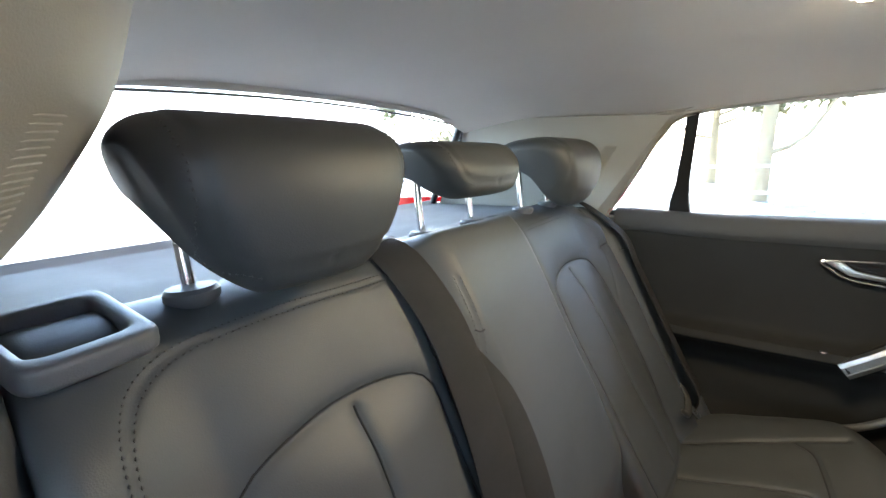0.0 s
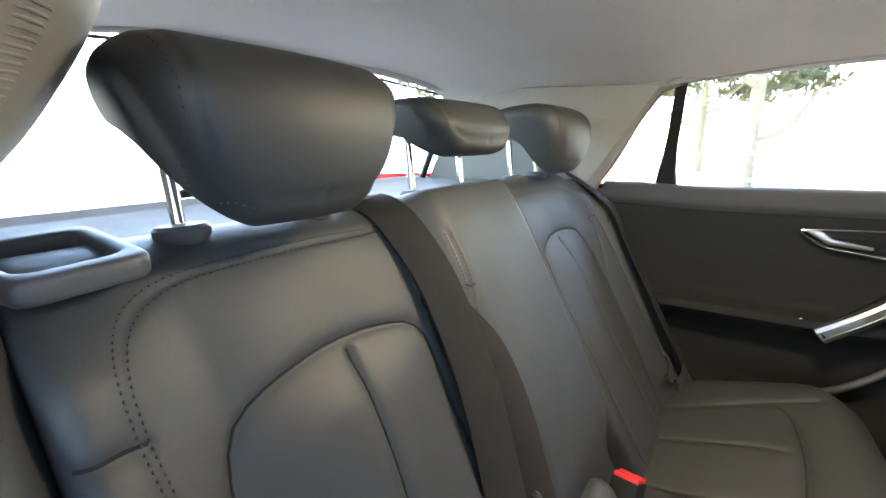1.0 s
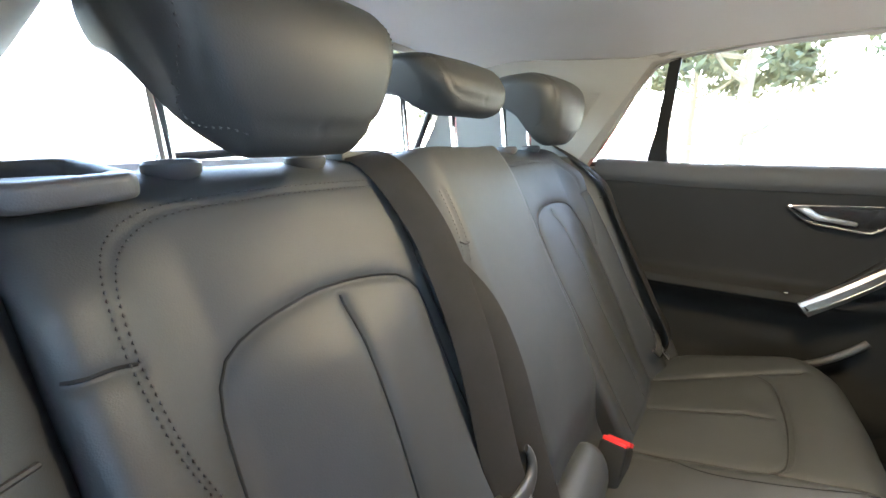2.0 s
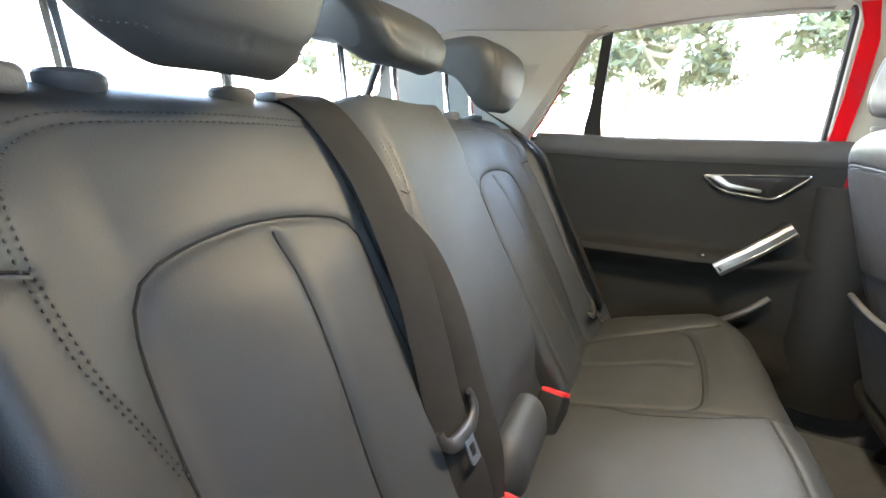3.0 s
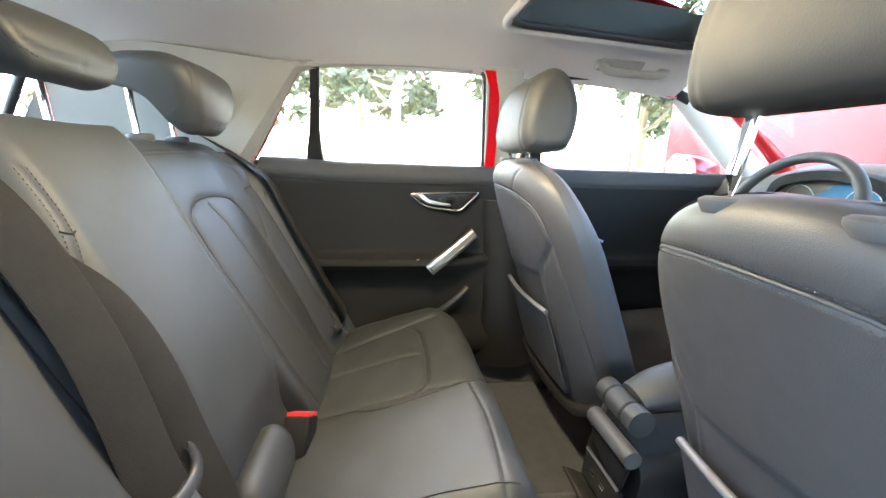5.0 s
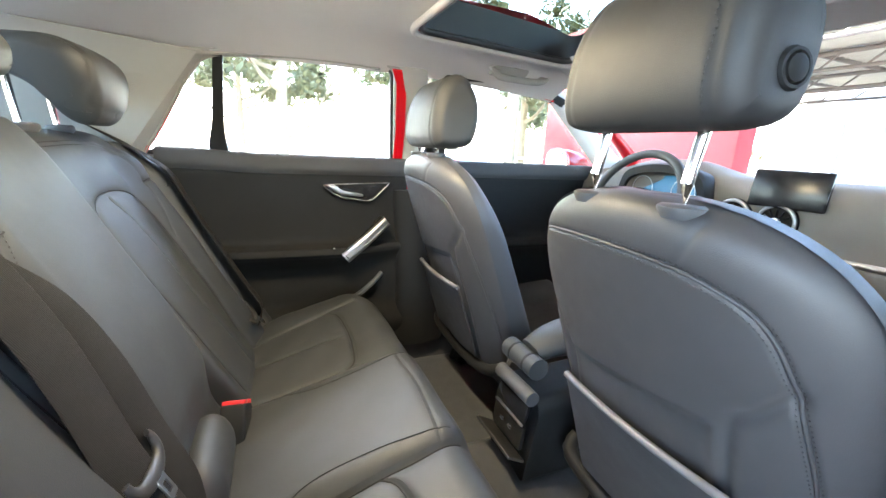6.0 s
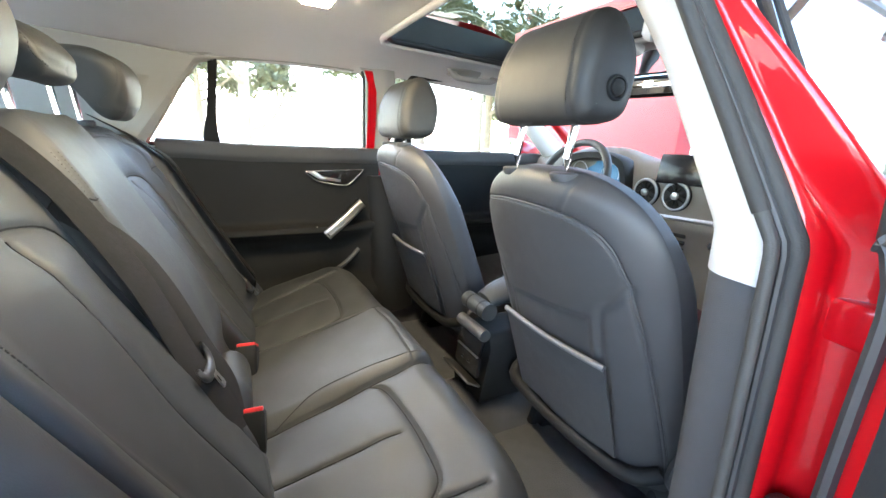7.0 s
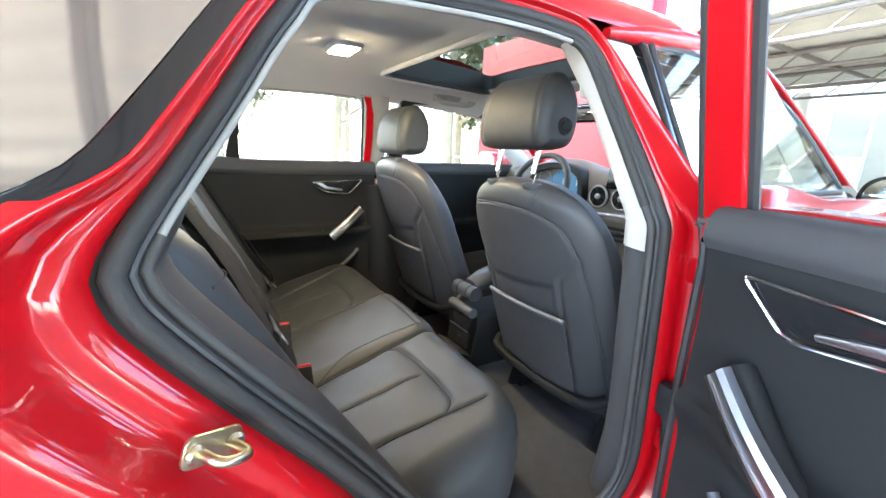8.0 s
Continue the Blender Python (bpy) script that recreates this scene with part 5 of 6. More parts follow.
def buckle(x, y, z, turn=0, red_slot=False, label="black belt buckle with a red release button on the bench"):
    b = thing("belt_buckle", (x, y, z - 0.06), label, "belt buckle", "rear belt buckles")
    m = pose(x, y, z, -32, 0, turn) @ Matrix.Scale(1.5, 4)
    shell = prism("buckle_shell", rounded([(-0.0165, -0.024), (0.0165, -0.024), (0.0175, 0.022), (-0.0175, 0.022)], 0.005), 0.062, m @ pose(0, 0, -0.062), TRIM_DARK, b, "", 0.004)
    prism("release_button", rounded([(-0.0150, -0.020), (0.0150, -0.020), (0.0150, 0.004), (-0.0150, 0.004)], 0.003), 0.006, m @ pose(0, -0.001, -0.001), BUCKLE_RED, shell, "bright red release button", 0.0018)
    if red_slot:
        prism("tongue_slot", rounded([(-0.0150, 0.008), (0.0150, 0.008), (0.0160, 0.020), (0.0110, 0.0165), (-0.0110, 0.0165), (-0.0160, 0.020)], 0.002), 0.006, m @ pose(0, 0, -0.001), BUCKLE_RED, shell, "red tongue slot", 0.0012)
    else:
        prism("tongue_slot", rounded([(-0.0125, 0.009), (0.0125, 0.009), (0.0125, 0.016), (-0.0125, 0.016)], 0.002), 0.003, m @ pose(0, 0, -0.001), RUBBER, shell, "", 0.001)
    return b


buckle(-0.118, 0.180, 0.545, 84, True, "black belt buckle with a red button and red slot")
buckle(0.165, 0.180, 0.540, 86)
# ---- front seats ----
def front_seat(cx, y0, dz, hz, label, button=1, hx=0.0, hy=0.0, hs=1.0, py=0.0):
    """A bucket seat seen from behind: y0 is the back surface at 0.70 m, dz raises it."""
    st = thing("car_seat", (cx, y0 + 0.25, 0.30), label, "car seat", "front seats")
    rings = []
    zs = np.concatenate([np.linspace(0.40, 0.90, 140), 0.90 + 0.1545 * np.sin(np.linspace(0.02, 1, 76) * math.pi / 2)])
    n = 300
    a = np.linspace(0, 2 * np.pi, n, endpoint=False)
    for z in zs:
        f = (z - 0.40) / 0.645
        half = 0.232 + 0.026 * math.sin(min(1, f / 0.75) * math.pi / 2)
        top = smoothstep(0.84, 1.050, z)
        half *= max(0.02, 1 - max(0.0, (z - 0.84) / 0.215) ** 3.0) ** (1 / 2.6)
        thick = 0.098 - 0.036 * f
        yc = y0 - 0.33 * (z - 0.70) + thick
        thick *= max(0.02, 1 - max(0.0, (z - 0.985) / 0.070) ** 2.4) ** (1 / 2.4)
        ring = []
        for t in a:
            c, s = math.cos(t), math.sin(t)
            p = 2.7
            ux = math.copysign(abs(c) ** (2 / p), c)
            uy = math.copysign(abs(s) ** (2 / p), s)
            bolster = 0.025 * smoothstep(0.55, 1.0, np.float64(abs(ux))) * (1 if uy > 0 else 0) * (1 - top)
            rear = 0.03 * abs(ux) ** 2.2 * (1 if uy < 0 else 0)
            ring.append((cx + half * ux, yc + thick * uy + bolster + rear, z + dz))
        rings.append(ring)
    last = np.array(rings[-1])
    mid = last.mean(axis=0)
    for k, up in ((0.6, 0.0004), (0.3, 0.0006)):
        rings.append(mid + (last - mid) * (k, k, 1) + (0, 0, up))
    R = np.array(rings)
    N = normals(R, True)
    if np.sum(N * (R - R.mean(axis=(0, 1)))) < 0:
        N = -N
    Q = np.stack([R[..., 0] - cx, R[..., 2] - dz], axis=2)
    behind = smoothstep(0.15, -0.25, N[..., 1])
    pipe = [(-0.245, 0.915), (-0.232, 0.945), (-0.195, 0.970), (-0.075, 0.983), (0.050, 0.980), (0.121, 0.966), (0.166, 0.940), (0.190, 0.89), (0.204, 0.82), (0.214, 0.74), (0.220, 0.62), (0.220, 0.50), (0.216, 0.44)]
    pipe2 = [(-0.225, 0.86), (-0.228, 0.75), (-0.226, 0.60), (-0.218, 0.46)]
    gusset = [(0.196, 0.870), (0.165, 0.83), (0.140, 0.80), (0.134, 0.72), (0.136, 0.62), (0.130, 0.52), (0.125, 0.46)]
    gusset_l = [(-0.215, 0.82), (-0.165, 0.77), (-0.160, 0.69), (-0.170, 0.60), (-0.175, 0.47)]
    short = [(0.080, 0.975), (0.094, 1.0), (0.105, 1.03)]
    for line, depth, width in ((pipe, 0.004, 0.005), (pipe2, 0.004, 0.006), (gusset, 0.007, 0.009), (gusset_l, 0.007, 0.009), (short, 0.0025, 0.004)):
        push = np.exp(-(distance(Q, spline(line, 60)) / width) ** 2) * behind
        R = R - N * (depth * push)[..., None]
    pan = np.array([(-0.175, 0.46), (-0.170, 0.60), (-0.160, 0.69), (-0.165, 0.765), (0.130, 0.795), (0.128, 0.72), (0.130, 0.62), (0.12, 0.46)])
    hollow = inside(Q, pan) * smoothstep(0.0, 0.025, distance(Q, np.vstack([pan, pan[:1]]))) * behind
    R = R - N * (0.007 * hollow)[..., None]
    back = loft("backrest", R, VINYL, st, "grey-black leatherette backrest with piped seams", sharp=65)
    rear = R[N[..., 1] < -0.15]

    def on_rear(line, lift=0.0):
        out = []
        for x, z in line:
            out.append(on_points(rear, cx + x, z + dz, (0, 2)) - (0, lift, 0))
        return np.array(out)
    tube("piping", on_rear(spline(pipe, 90), 0.001), 0.0026, VINYL, back, "raised piping", sides=8)
    tube("piping", on_rear(spline(pipe2, 40), 0.001), 0.0022, VINYL, back, "raised piping", sides=8)
    for off in (0.006, -0.006):
        stitches("stitching", on_rear([(x + 0.7 * off, z + off) for x, z in spline(pipe[2:], 60)], 0.0008), THREAD, back)
    # map pocket: flat panel with a rolled upper edge
    rows = []
    for z in np.linspace(0.475, 0.697, 16):
        row = []
        for f in np.linspace(0, 1, 20):
            x = -0.152 + f * 0.310
            sag = 0.008 * math.sin(f * math.pi) * smoothstep(0.60, 0.697, z)
            row.append((cx + x, y0 - 0.33 * (z - 0.70) - 0.002 - sag - 0.004 * math.sin(f * math.pi), z + dz))
        rows.append(row)
    pk = sheet("map_pocket", np.array(rows), VINYL, st, 0.004, "black leatherette map pocket")
    tube("pocket_edge", [(cx - 0.152 + f * 0.310, y0 - 0.004 - 0.012 * math.sin(f * math.pi), 0.697 + dz) for f in np.linspace(0, 1, 20)], 0.0064, ELASTIC, pk, "grey elastic pocket edge", sides=10)
    # lower bar of the shell
    tube("lower_trim", [(cx - 0.232, y0 + 0.125, 0.47 + dz), (cx - 0.205, y0 + 0.092, 0.442 + dz), (cx, y0 + 0.085, 0.43 + dz), (cx + 0.17, y0 + 0.092, 0.44 + dz), (cx + 0.222, y0 + 0.13, 0.465 + dz)], 0.017, TRIM_DARK, st, "black plastic lower edge", smooth=30, sides=12)
    # seat cushion and its base
    rings = []
    for f in np.linspace(0, 1, 24):
        y = y0 + 0.17 + 0.46 * f
        half = 0.245 - 0.02 * f
        z = 0.50 + dz + 0.05 * f - 0.05 * smoothstep(0.85, 1.0, f)
        low = 0.36 + dz
        ring = spline([(cx - half, (z + low) / 2), (cx - half + 0.03, z + 0.025), (cx - 0.12, z - 0.008), (cx, z - 0.012), (cx + 0.12, z - 0.008), (cx + half - 0.03, z + 0.025), (cx + half, (z + low) / 2), (cx + half - 0.03, low), (cx - half + 0.03, low)], 44, True)
        rings.append([(x, y, zz) for x, zz in ring])
    loft("cushion", rings, LEATHER_DARK, st, "black leather seat cushion", sharp=60)
    for s in (-1, 1):
        block("slide_rail", (0.035, 0.40, 0.035), (cx + s * 0.19, y0 + 0.38, 0.288), TRIM_DARK, st, "black seat rail", 0.006)
        block("rail_mount", (0.03, 0.36, 0.11), (cx + s * 0.19, y0 + 0.32, 0.342 + dz / 2), TRIM_DARK, st, "", 0.008, taper=(0.8, 0.8))
    lathe("recliner_cover", [(0.030, -0.012), (0.046, -0.006), (0.050, 0.004), (0.044, 0.012), (0.020, 0.015)], (cx + 0.238, y0 + 0.17, 0.475 + dz), (1, 0, 0), TRIM_MID, st, "round plastic recliner cover")
    # headrest
    hr = thing("front_headrest", (cx, y0 - 0.05, 1.055 + dz), "black leather front headrest on two chrome posts", "headrest", "front headrests")
    prof = np.array([(-0.052, 1.122), (-0.060, 1.155), (-0.052, 1.215), (-0.030, 1.262), (0.000, 1.282), (0.030, 1.275), (0.054, 1.240), (0.062, 1.19), (0.054, 1.140), (0.036, 1.118), (0.0, 1.110), (-0.035, 1.112)])
    dz, seat_dz = hz, dz
    sx = cx
    cx = cx + hx
    prof = (prof - (0, 1.11)) * hs + (0, 1.11)
    ring = spline(prof + (y0 - 0.057 + hy, dz), 64, True)
    rings = []
    for f in np.sin(np.linspace(-1, 1, 51) * math.pi / 2):
        e = (1 - abs(f)) * 0.126
        r = 0.034
        inset = 0.0 if e > r else r - math.sqrt(max(0.0, r * r - (r - e) ** 2))
        q = offset_ring(ring, -0.85 * inset)
        rings.append([(cx + f * 0.126 * hs * (1 - 0.10 * smoothstep(1.2, 1.29, p[1] - dz)), p[0], p[1]) for p in q])
    H = np.array(rings)
    N = normals(H, True)
    if np.sum(N * (H - H.mean(axis=(0, 1)))) < 0:
        N = -N
    Q = np.stack([H[..., 0] - cx, H[..., 2] - dz], axis=2)
    for s in (-1, 1):
        push = np.exp(-(distance(Q, spline([(s * 0.098, 1.10), (s * 0.101, 1.14), (s * 0.095, 1.22), (s * 0.085, 1.29)], 30)) / 0.004) ** 2)
        H = H - N * (0.003 * push)[..., None]
    pad = loft("headrest_pad", H, LEATHER_DARK, hr, sharp=70)
    flat, nf = H.reshape(-1, 3), N.reshape(-1, 3)
    rearside = flat[nf[:, 1] < 0.0]
    line = spline([(0.092, 1.125), (0.095, 1.15), (0.089, 1.22), (0.080, 1.265)], 24)
    stitches("stitching", np.array([rearside[np.argmin((rearside[:, 0] - cx - a) ** 2 + (rearside[:, 2] - dz - b) ** 2)] for a, b in line]) - (0, 0.0007, 0), THREAD, pad)
    lathe("adjust_button", [(0.010, -0.022), (0.0195, -0.020), (0.0200, 0.004), (0.0180, 0.008), (0.0150, 0.0082), (0.0138, 0.003), (0.0130, 0.003), (0.0122, 0.009), (0.008, 0.011)], (cx + button * 0.1225 * hs, y0 - 0.050 + hy, 1.165 + dz), (button, -0.12, 0.02), TRIM_DARK, hr, "round black adjuster button")
    for s in (-1, 1):
        px = sx + s * 0.071
        tube("headrest_post", [(px, y0 - 0.050 + py, 1.02 + seat_dz), (px, y0 - 0.052 + py, 1.07 + seat_dz), (px + hx * 0.7, y0 - 0.057 + hy, 1.16 + dz)], 0.0068, CHROME, hr, "chrome post", 16)
        lathe("guide_collar", [(0.022, -0.012), (0.026, -0.003), (0.026, 0.001), (0.022, 0.0035), (0.009, 0.004)], (px, y0 - 0.053 + py, 1.0545 + seat_dz + py * 0.55), (0, 0.0, 1), TRIM_MID, hr, "dark plastic guide collar")
    return st


front_seat(0.356, 0.772, 0.0, 0.016, "grey-black leatherette front passenger seat with map pocket, on rails", 1, 0.008, 0.0, 1.02, -0.020)
front_seat(-0.383, 0.738, 0.024, -0.016, "grey-black leatherette driver seat with map pocket, before the steering wheel", -1, 0.018, 0.030, 1.07)

# ---- centre console ----
console = thing("centre_console", (0, 0.95, 0.33), "black centre console with rear vent between the front seats", "console")
prof = rounded([(-0.085, 0.33), (0.085, 0.33), (0.078, 0.52), (0.062, 0.545), (-0.062, 0.545), (-0.078, 0.52)], 0.02)
rings = []
for y, k, up in ((0.79, 0.96, -0.015), (0.80, 1.0, 0.0), (0.95, 1.0, 0.01), (1.25, 1.0, 0.03), (1.50, 1.05, 0.10)):
    rings.append([(x * k, y + (0.03 if z > 0.45 else 0), 0.33 + (z - 0.33) * (1 + up * 3)) for x, z in prof])
loft("console_body", rings, TRIM_DARK, console, sharp=40)
block("vent_panel", (0.13, 0.014, 0.055), (0, 0.797, 0.505), GLOSS_BLACK, console, "gloss black rear vent panel", 0.006, turn=(-14, 0, 0))
block("port_panel", (0.13, 0.012, 0.060), (0, 0.789, 0.440), TRIM_DARK, console, "black charging port panel", 0.004, turn=(-6, 0, 0))
for s in (-1, 1):
    block("charging_port", (0.016, 0.008, 0.009), (s * 0.018, 0.782, 0.445), CHROME, console, "silver charging port", 0.002)
block("silver_lip", (0.16, 0.052, 0.008), (0, 0.766, 0.402), ALU, console, "silver plastic lip at the console foot", 0.003, turn=(-28, 0, 0))
block("chrome_strip", (0.122, 0.006, 0.005), (0, 0.786, 0.475), ALU, console, "thin silver strip", 0.0015)
tube("armrest", [(0, 0.835, 0.630), (0, 0.90, 0.650), (0, 1.05, 0.660), (0, 1.12, 0.650)], [0.040, 0.062, 0.066, 0.055], LEATHER, console, "padded black leather armrest", 22, smooth=24, flat=0.62)
tube("armrest_roll", [(-0.062, 0.815, 0.615), (0.062, 0.815, 0.615)], 0.026, LEATHER, console, "rolled leather armrest end", 20, smooth=8)
tube("roll_band", [(0.026, 0.815, 0.615), (0.032, 0.815, 0.615)], 0.0268, TRIM_DARK, console, sides=20)
tube("roll_band", [(-0.032, 0.815, 0.615), (-0.026, 0.815, 0.615)], 0.0268, TRIM_DARK, console, sides=20)
tube("rear_lip_roll", [(-0.072, 0.800, 0.548), (0.072, 0.800, 0.548)], 0.018, TRIM_MID, console, "satin plastic roll over the vent", 14, smooth=6)

# ---- dashboard ----
dash = thing("dashboard", (0, 1.65, 0.6), "dark soft-touch dashboard with round air vents and a silver trim strip", "dashboard")
rows = []
for x in np.linspace(-0.72, 0.72, 50):
    bow = 0.06 * (abs(x) / 0.72) ** 2
    hump = 0.045 * math.exp(-((x + 0.365) / 0.17) ** 4)
    rows.append([(x, 1.655 - bow, 0.55), (x, 1.645 - bow, 0.70), (x, 1.62 - bow, 0.80), (x, 1.6 - bow, 0.835), (x, 1.605 - bow, 0.87), (x, 1.608 - bow, 0.93), (x, 1.612 - bow, 0.99),
                 (x, 1.63 - bow, 1.022 + hump * 0.6), (x, 1.68, 1.035 + hump), (x, 1.78, 1.032 + hump * 0.5), (x, 1.85, 1.015), (x, 2.02, 0.985)])
P = np.array([spline(r, 60) for r in rows])
sheet("dash_panel", P, DASH, dash, 0.02, "dark soft-touch panel", flip=True)
tube("trim_strip", [(-0.10, 1.597, 0.855), (0.15, 1.594, 0.862), (0.45, 1.575, 0.872), (0.68, 1.545, 0.875)], 0.017, ALU, dash, "brushed silver strip", 12, smooth=24, flat=0.8)
block("glovebox_lid", (0.40, 0.02, 0.20), (0.42, 1.605, 0.70), TRIM_DARK, dash, "black glovebox lid", 0.012, turn=(6, 0, 2))
tube("glovebox_handle", [(0.25, 1.588, 0.765), (0.33, 1.584, 0.758), (0.40, 1.582, 0.765)], 0.006, CHROME, dash, "chrome glovebox handle", smooth=10)
lathe("glovebox_lock", [(0.012, 0), (0.012, 0.008), (0.006, 0.009)], (0.20, 1.589, 0.79), (0, -1, 0), CHROME, dash)


def air_vent(x, y, z):
    v = lathe("air_vent", [(0.030, 0.015), (0.043, 0.018), (0.050, 0.012), (0.052, 0.0), (0.046, -0.02), (0.02, -0.02)], (x, y, z), (0.0, -1, 0.05), TRIM_DARK, dash, "round air vent with a silver ring")
    tube("vent_ring", [(x + 0.047 * math.cos(t), y - 0.014, z + 0.047 * math.sin(t)) for t in np.linspace(0, 2 * np.pi, 36, endpoint=False)], 0.0055, ALU, v, "silver ring", 10, closed=True, up=(0, 1, 0))
    for i in range(12):
        t = i * math.pi / 6
        block("vent_blade", (0.024, 0.010, 0.0025), (x + 0.026 * math.cos(t), y - 0.018, z + 0.026 * math.sin(t)), TRIM_DARK, v, "", 0.0008, turn=(0, -math.degrees(t), 0))
    lathe("vent_hub", [(0.014, 0.0), (0.013, 0.012), (0.006, 0.014)], (x, y - 0.012, z), (0, -1, 0), ALU, v, "silver hub")


air_vent(0.050, 1.588, 0.938)
air_vent(-0.072, 1.588, 0.938)
air_vent(0.63, 1.545, 0.930)
for i, z in enumerate((0.80, 0.775, 0.75)):
    block("control_row", (0.20, 0.012, 0.014), (0.0, 1.595, z), GLOSS_BLACK if i == 1 else TRIM_DARK, dash, "row of climate controls", 0.003)
rings = []
for y, k in ((1.545, 1.0), (1.56, 1.03), (1.62, 1.0), (1.70, 0.85)):
    arch = spline([(-0.185, 0.90), (-0.178, 0.99), (-0.140, 1.052), (0.0, 1.078), (0.140, 1.052), (0.178, 0.99), (0.185, 0.90), (0.160, 0.90), (0.154, 0.985), (0.120, 1.030), (0.0, 1.052), (-0.120, 1.030), (-0.154, 0.985), (-0.160, 0.90)], 60, True)
    rings.append([(-0.33 + x * k, y, 0.90 + (z - 0.90) * k) for x, z in arch])
loft("instrument_hood", rings, TRIM_DARK, dash, "black arched instrument hood", sharp=50)
block("instrument_display", (0.30, 0.008, 0.115), (-0.33, 1.575, 0.985), CLUSTER, dash, "blue-lit digital instrument display", 0.03, steps=4, turn=(-18, 0, 0))
for s in (-1, 1):
    tube("dial_ring", [(-0.33 + s * 0.085 + 0.045 * math.cos(t), 1.568, 0.988 + 0.045 * math.sin(t)) for t in np.linspace(0, 2 * np.pi, 28, endpoint=False)], 0.0018, ALU, dash, "thin dial ring", 6, closed=True, up=(0, 1, 0))

screen = thing("display_screen", (0.060, 1.57, 1.0), "thin dark tablet display standing on the dashboard", "screen")
block("screen_body", (0.185, 0.012, 0.105), (0.060, 1.582, 1.030), GLOSS_BLACK, screen, "", 0.005, turn=(-8, 0, 4))
block("screen_glass", (0.176, 0.003, 0.096), (0.0595, 1.5755, 1.031), SCREEN, screen, "dark glass face", 0.001, turn=(-8, 0, 4))
block("screen_foot", (0.05, 0.03, 0.05), (0.060, 1.605, 0.985), TRIM_DARK, screen, "", 0.008)

wheel = thing("steering_wheel", (-0.34, 1.46, 0.94), "black leather steering wheel with a flat bottom on its column", "steering wheel")
C, t1, t2 = np.array([-0.340, 1.44, 0.945]), np.array([1, 0, 0]), np.array([0, 0.40, 0.917])
ringp = [C + 0.183 * (math.cos(t) * t1 + max(math.sin(t), -0.86) * t2) for t in np.linspace(0, 2 * np.pi, 64, endpoint=False)]
tube("rim", ringp, 0.0155, LEATHER, wheel, "black leather rim", 14, closed=True, up=(0, 0.9, -0.4))
lathe("hub", [(0.055, -0.03), (0.062, 0.0), (0.058, 0.018), (0.03, 0.026)], C + (0, 0.03, -0.01), (0, -0.917, 0.40), TRIM_DARK, wheel, "", 24)
for t in (0.05, math.pi - 0.05, -math.pi / 2):
    d = math.cos(t) * t1 + math.sin(t) * t2
    tube("spoke", [C + (0, 0.02, 0) + 0.05 * d, C + 0.17 * d], [0.022, 0.014], TRIM_DARK, wheel, "", 10, flat=0.5)
tube("column", [C + (0, 0.04, -0.02), C + (0, 0.18, -0.08)], 0.05, TRIM_DARK, wheel, "", 18)
for s in (-1, 1):
    tube("stalk", [C + (0, 0.07, -0.02), C + (s * 0.16, 0.06, -0.005)], [0.008, 0.010], TRIM_DARK, wheel, "", 10)
# ---- outside ----
bm = bmesh.new()
bmesh.ops.create_grid(bm, x_segments=1, y_segments=1, size=600)
g = part("ground", bm, PAVING, None, "", False)
tagged(g, "pale sunlit concrete paving that runs to the horizon", "ground", kind="structure")
r = prism("road", [(-40, -400), (-22, -400), (-22, 400), (-40, 400)], 0.01, pose(0, 0, 0), ROAD, None, "", 0)
tagged(r, "grey asphalt road beyond the paving", "road", kind="structure")

# canopy of corrugated sheet over the parking place
canopy = thing("canopy", (6, 2, 0), "beige corrugated sheet canopy on steel trusses beside the parking place", "canopy")


def canopy_z(x):
    return 3.35 + 0.03 * max(0.0, x - 4.5)


def corrugated(name, x0, x1, y0, y1, zf, along=False):
    """A sheet with ribs that run across the car, or along it."""
    if along:
        xs, ys = np.arange(x0, x1, 0.04), np.linspace(y0, y1, 5)
    else:
        xs, ys = np.linspace(x0, x1, 6), np.arange(y0, y1, 0.05)
    P = np.array([[(x, y, zf(x) + 0.024 * math.sin((x if along else y) * 2 * math.pi / 0.24)) for y in ys] for x in xs])
    sheet(name, P, TIN, canopy, 0.0, "beige corrugated roof sheet")


corrugated("roof_sheet", -3.3, 22.0, -3.2, 4.0, canopy_z, True)
for x in (-3.0, -1.4, 0.2, 1.8):
    block("purlin", (0.06, 7.1, 0.10), (x, 0.4, 3.26), BEAM, canopy, "brown steel purlin", 0.004)
for x in np.linspace(3.4, 21.9, 12):
    block("purlin", (0.06, 7.1, 0.10), (x, 0.4, canopy_z(x) - 0.09), BEAM, canopy, "brown steel purlin", 0.004)
for y in (-3.1, -0.4, 3.8):
    for down, r in ((0.17, 0.04), (0.42, 0.035)):
        tube("truss_chord", [(-3.3, y, 3.35 - down), (4.5, y, 3.35 - down), (22.0, y, canopy_z(22) - down)], r, BEAM, canopy, "brown truss chord", 6)
    for k in range(23):
        x = -3.1 + k * 1.1
        tube("truss_brace", [(x, y, canopy_z(x) - 0.42), (x + 0.5, y, canopy_z(x) - 0.17)], 0.02, BEAM, canopy, "", 5)
    for x in (4.65, 13.0, 21.85):
        block("canopy_post", (0.12, 0.12, canopy_z(x) - 0.18), (x, y, (canopy_z(x) - 0.18) / 2), POST, canopy, "white steel post", 0.006)
block("canopy_post", (0.12, 0.12, 3.17), (-3.2, -3.1, 1.585), POST, canopy, "white steel post", 0.006)

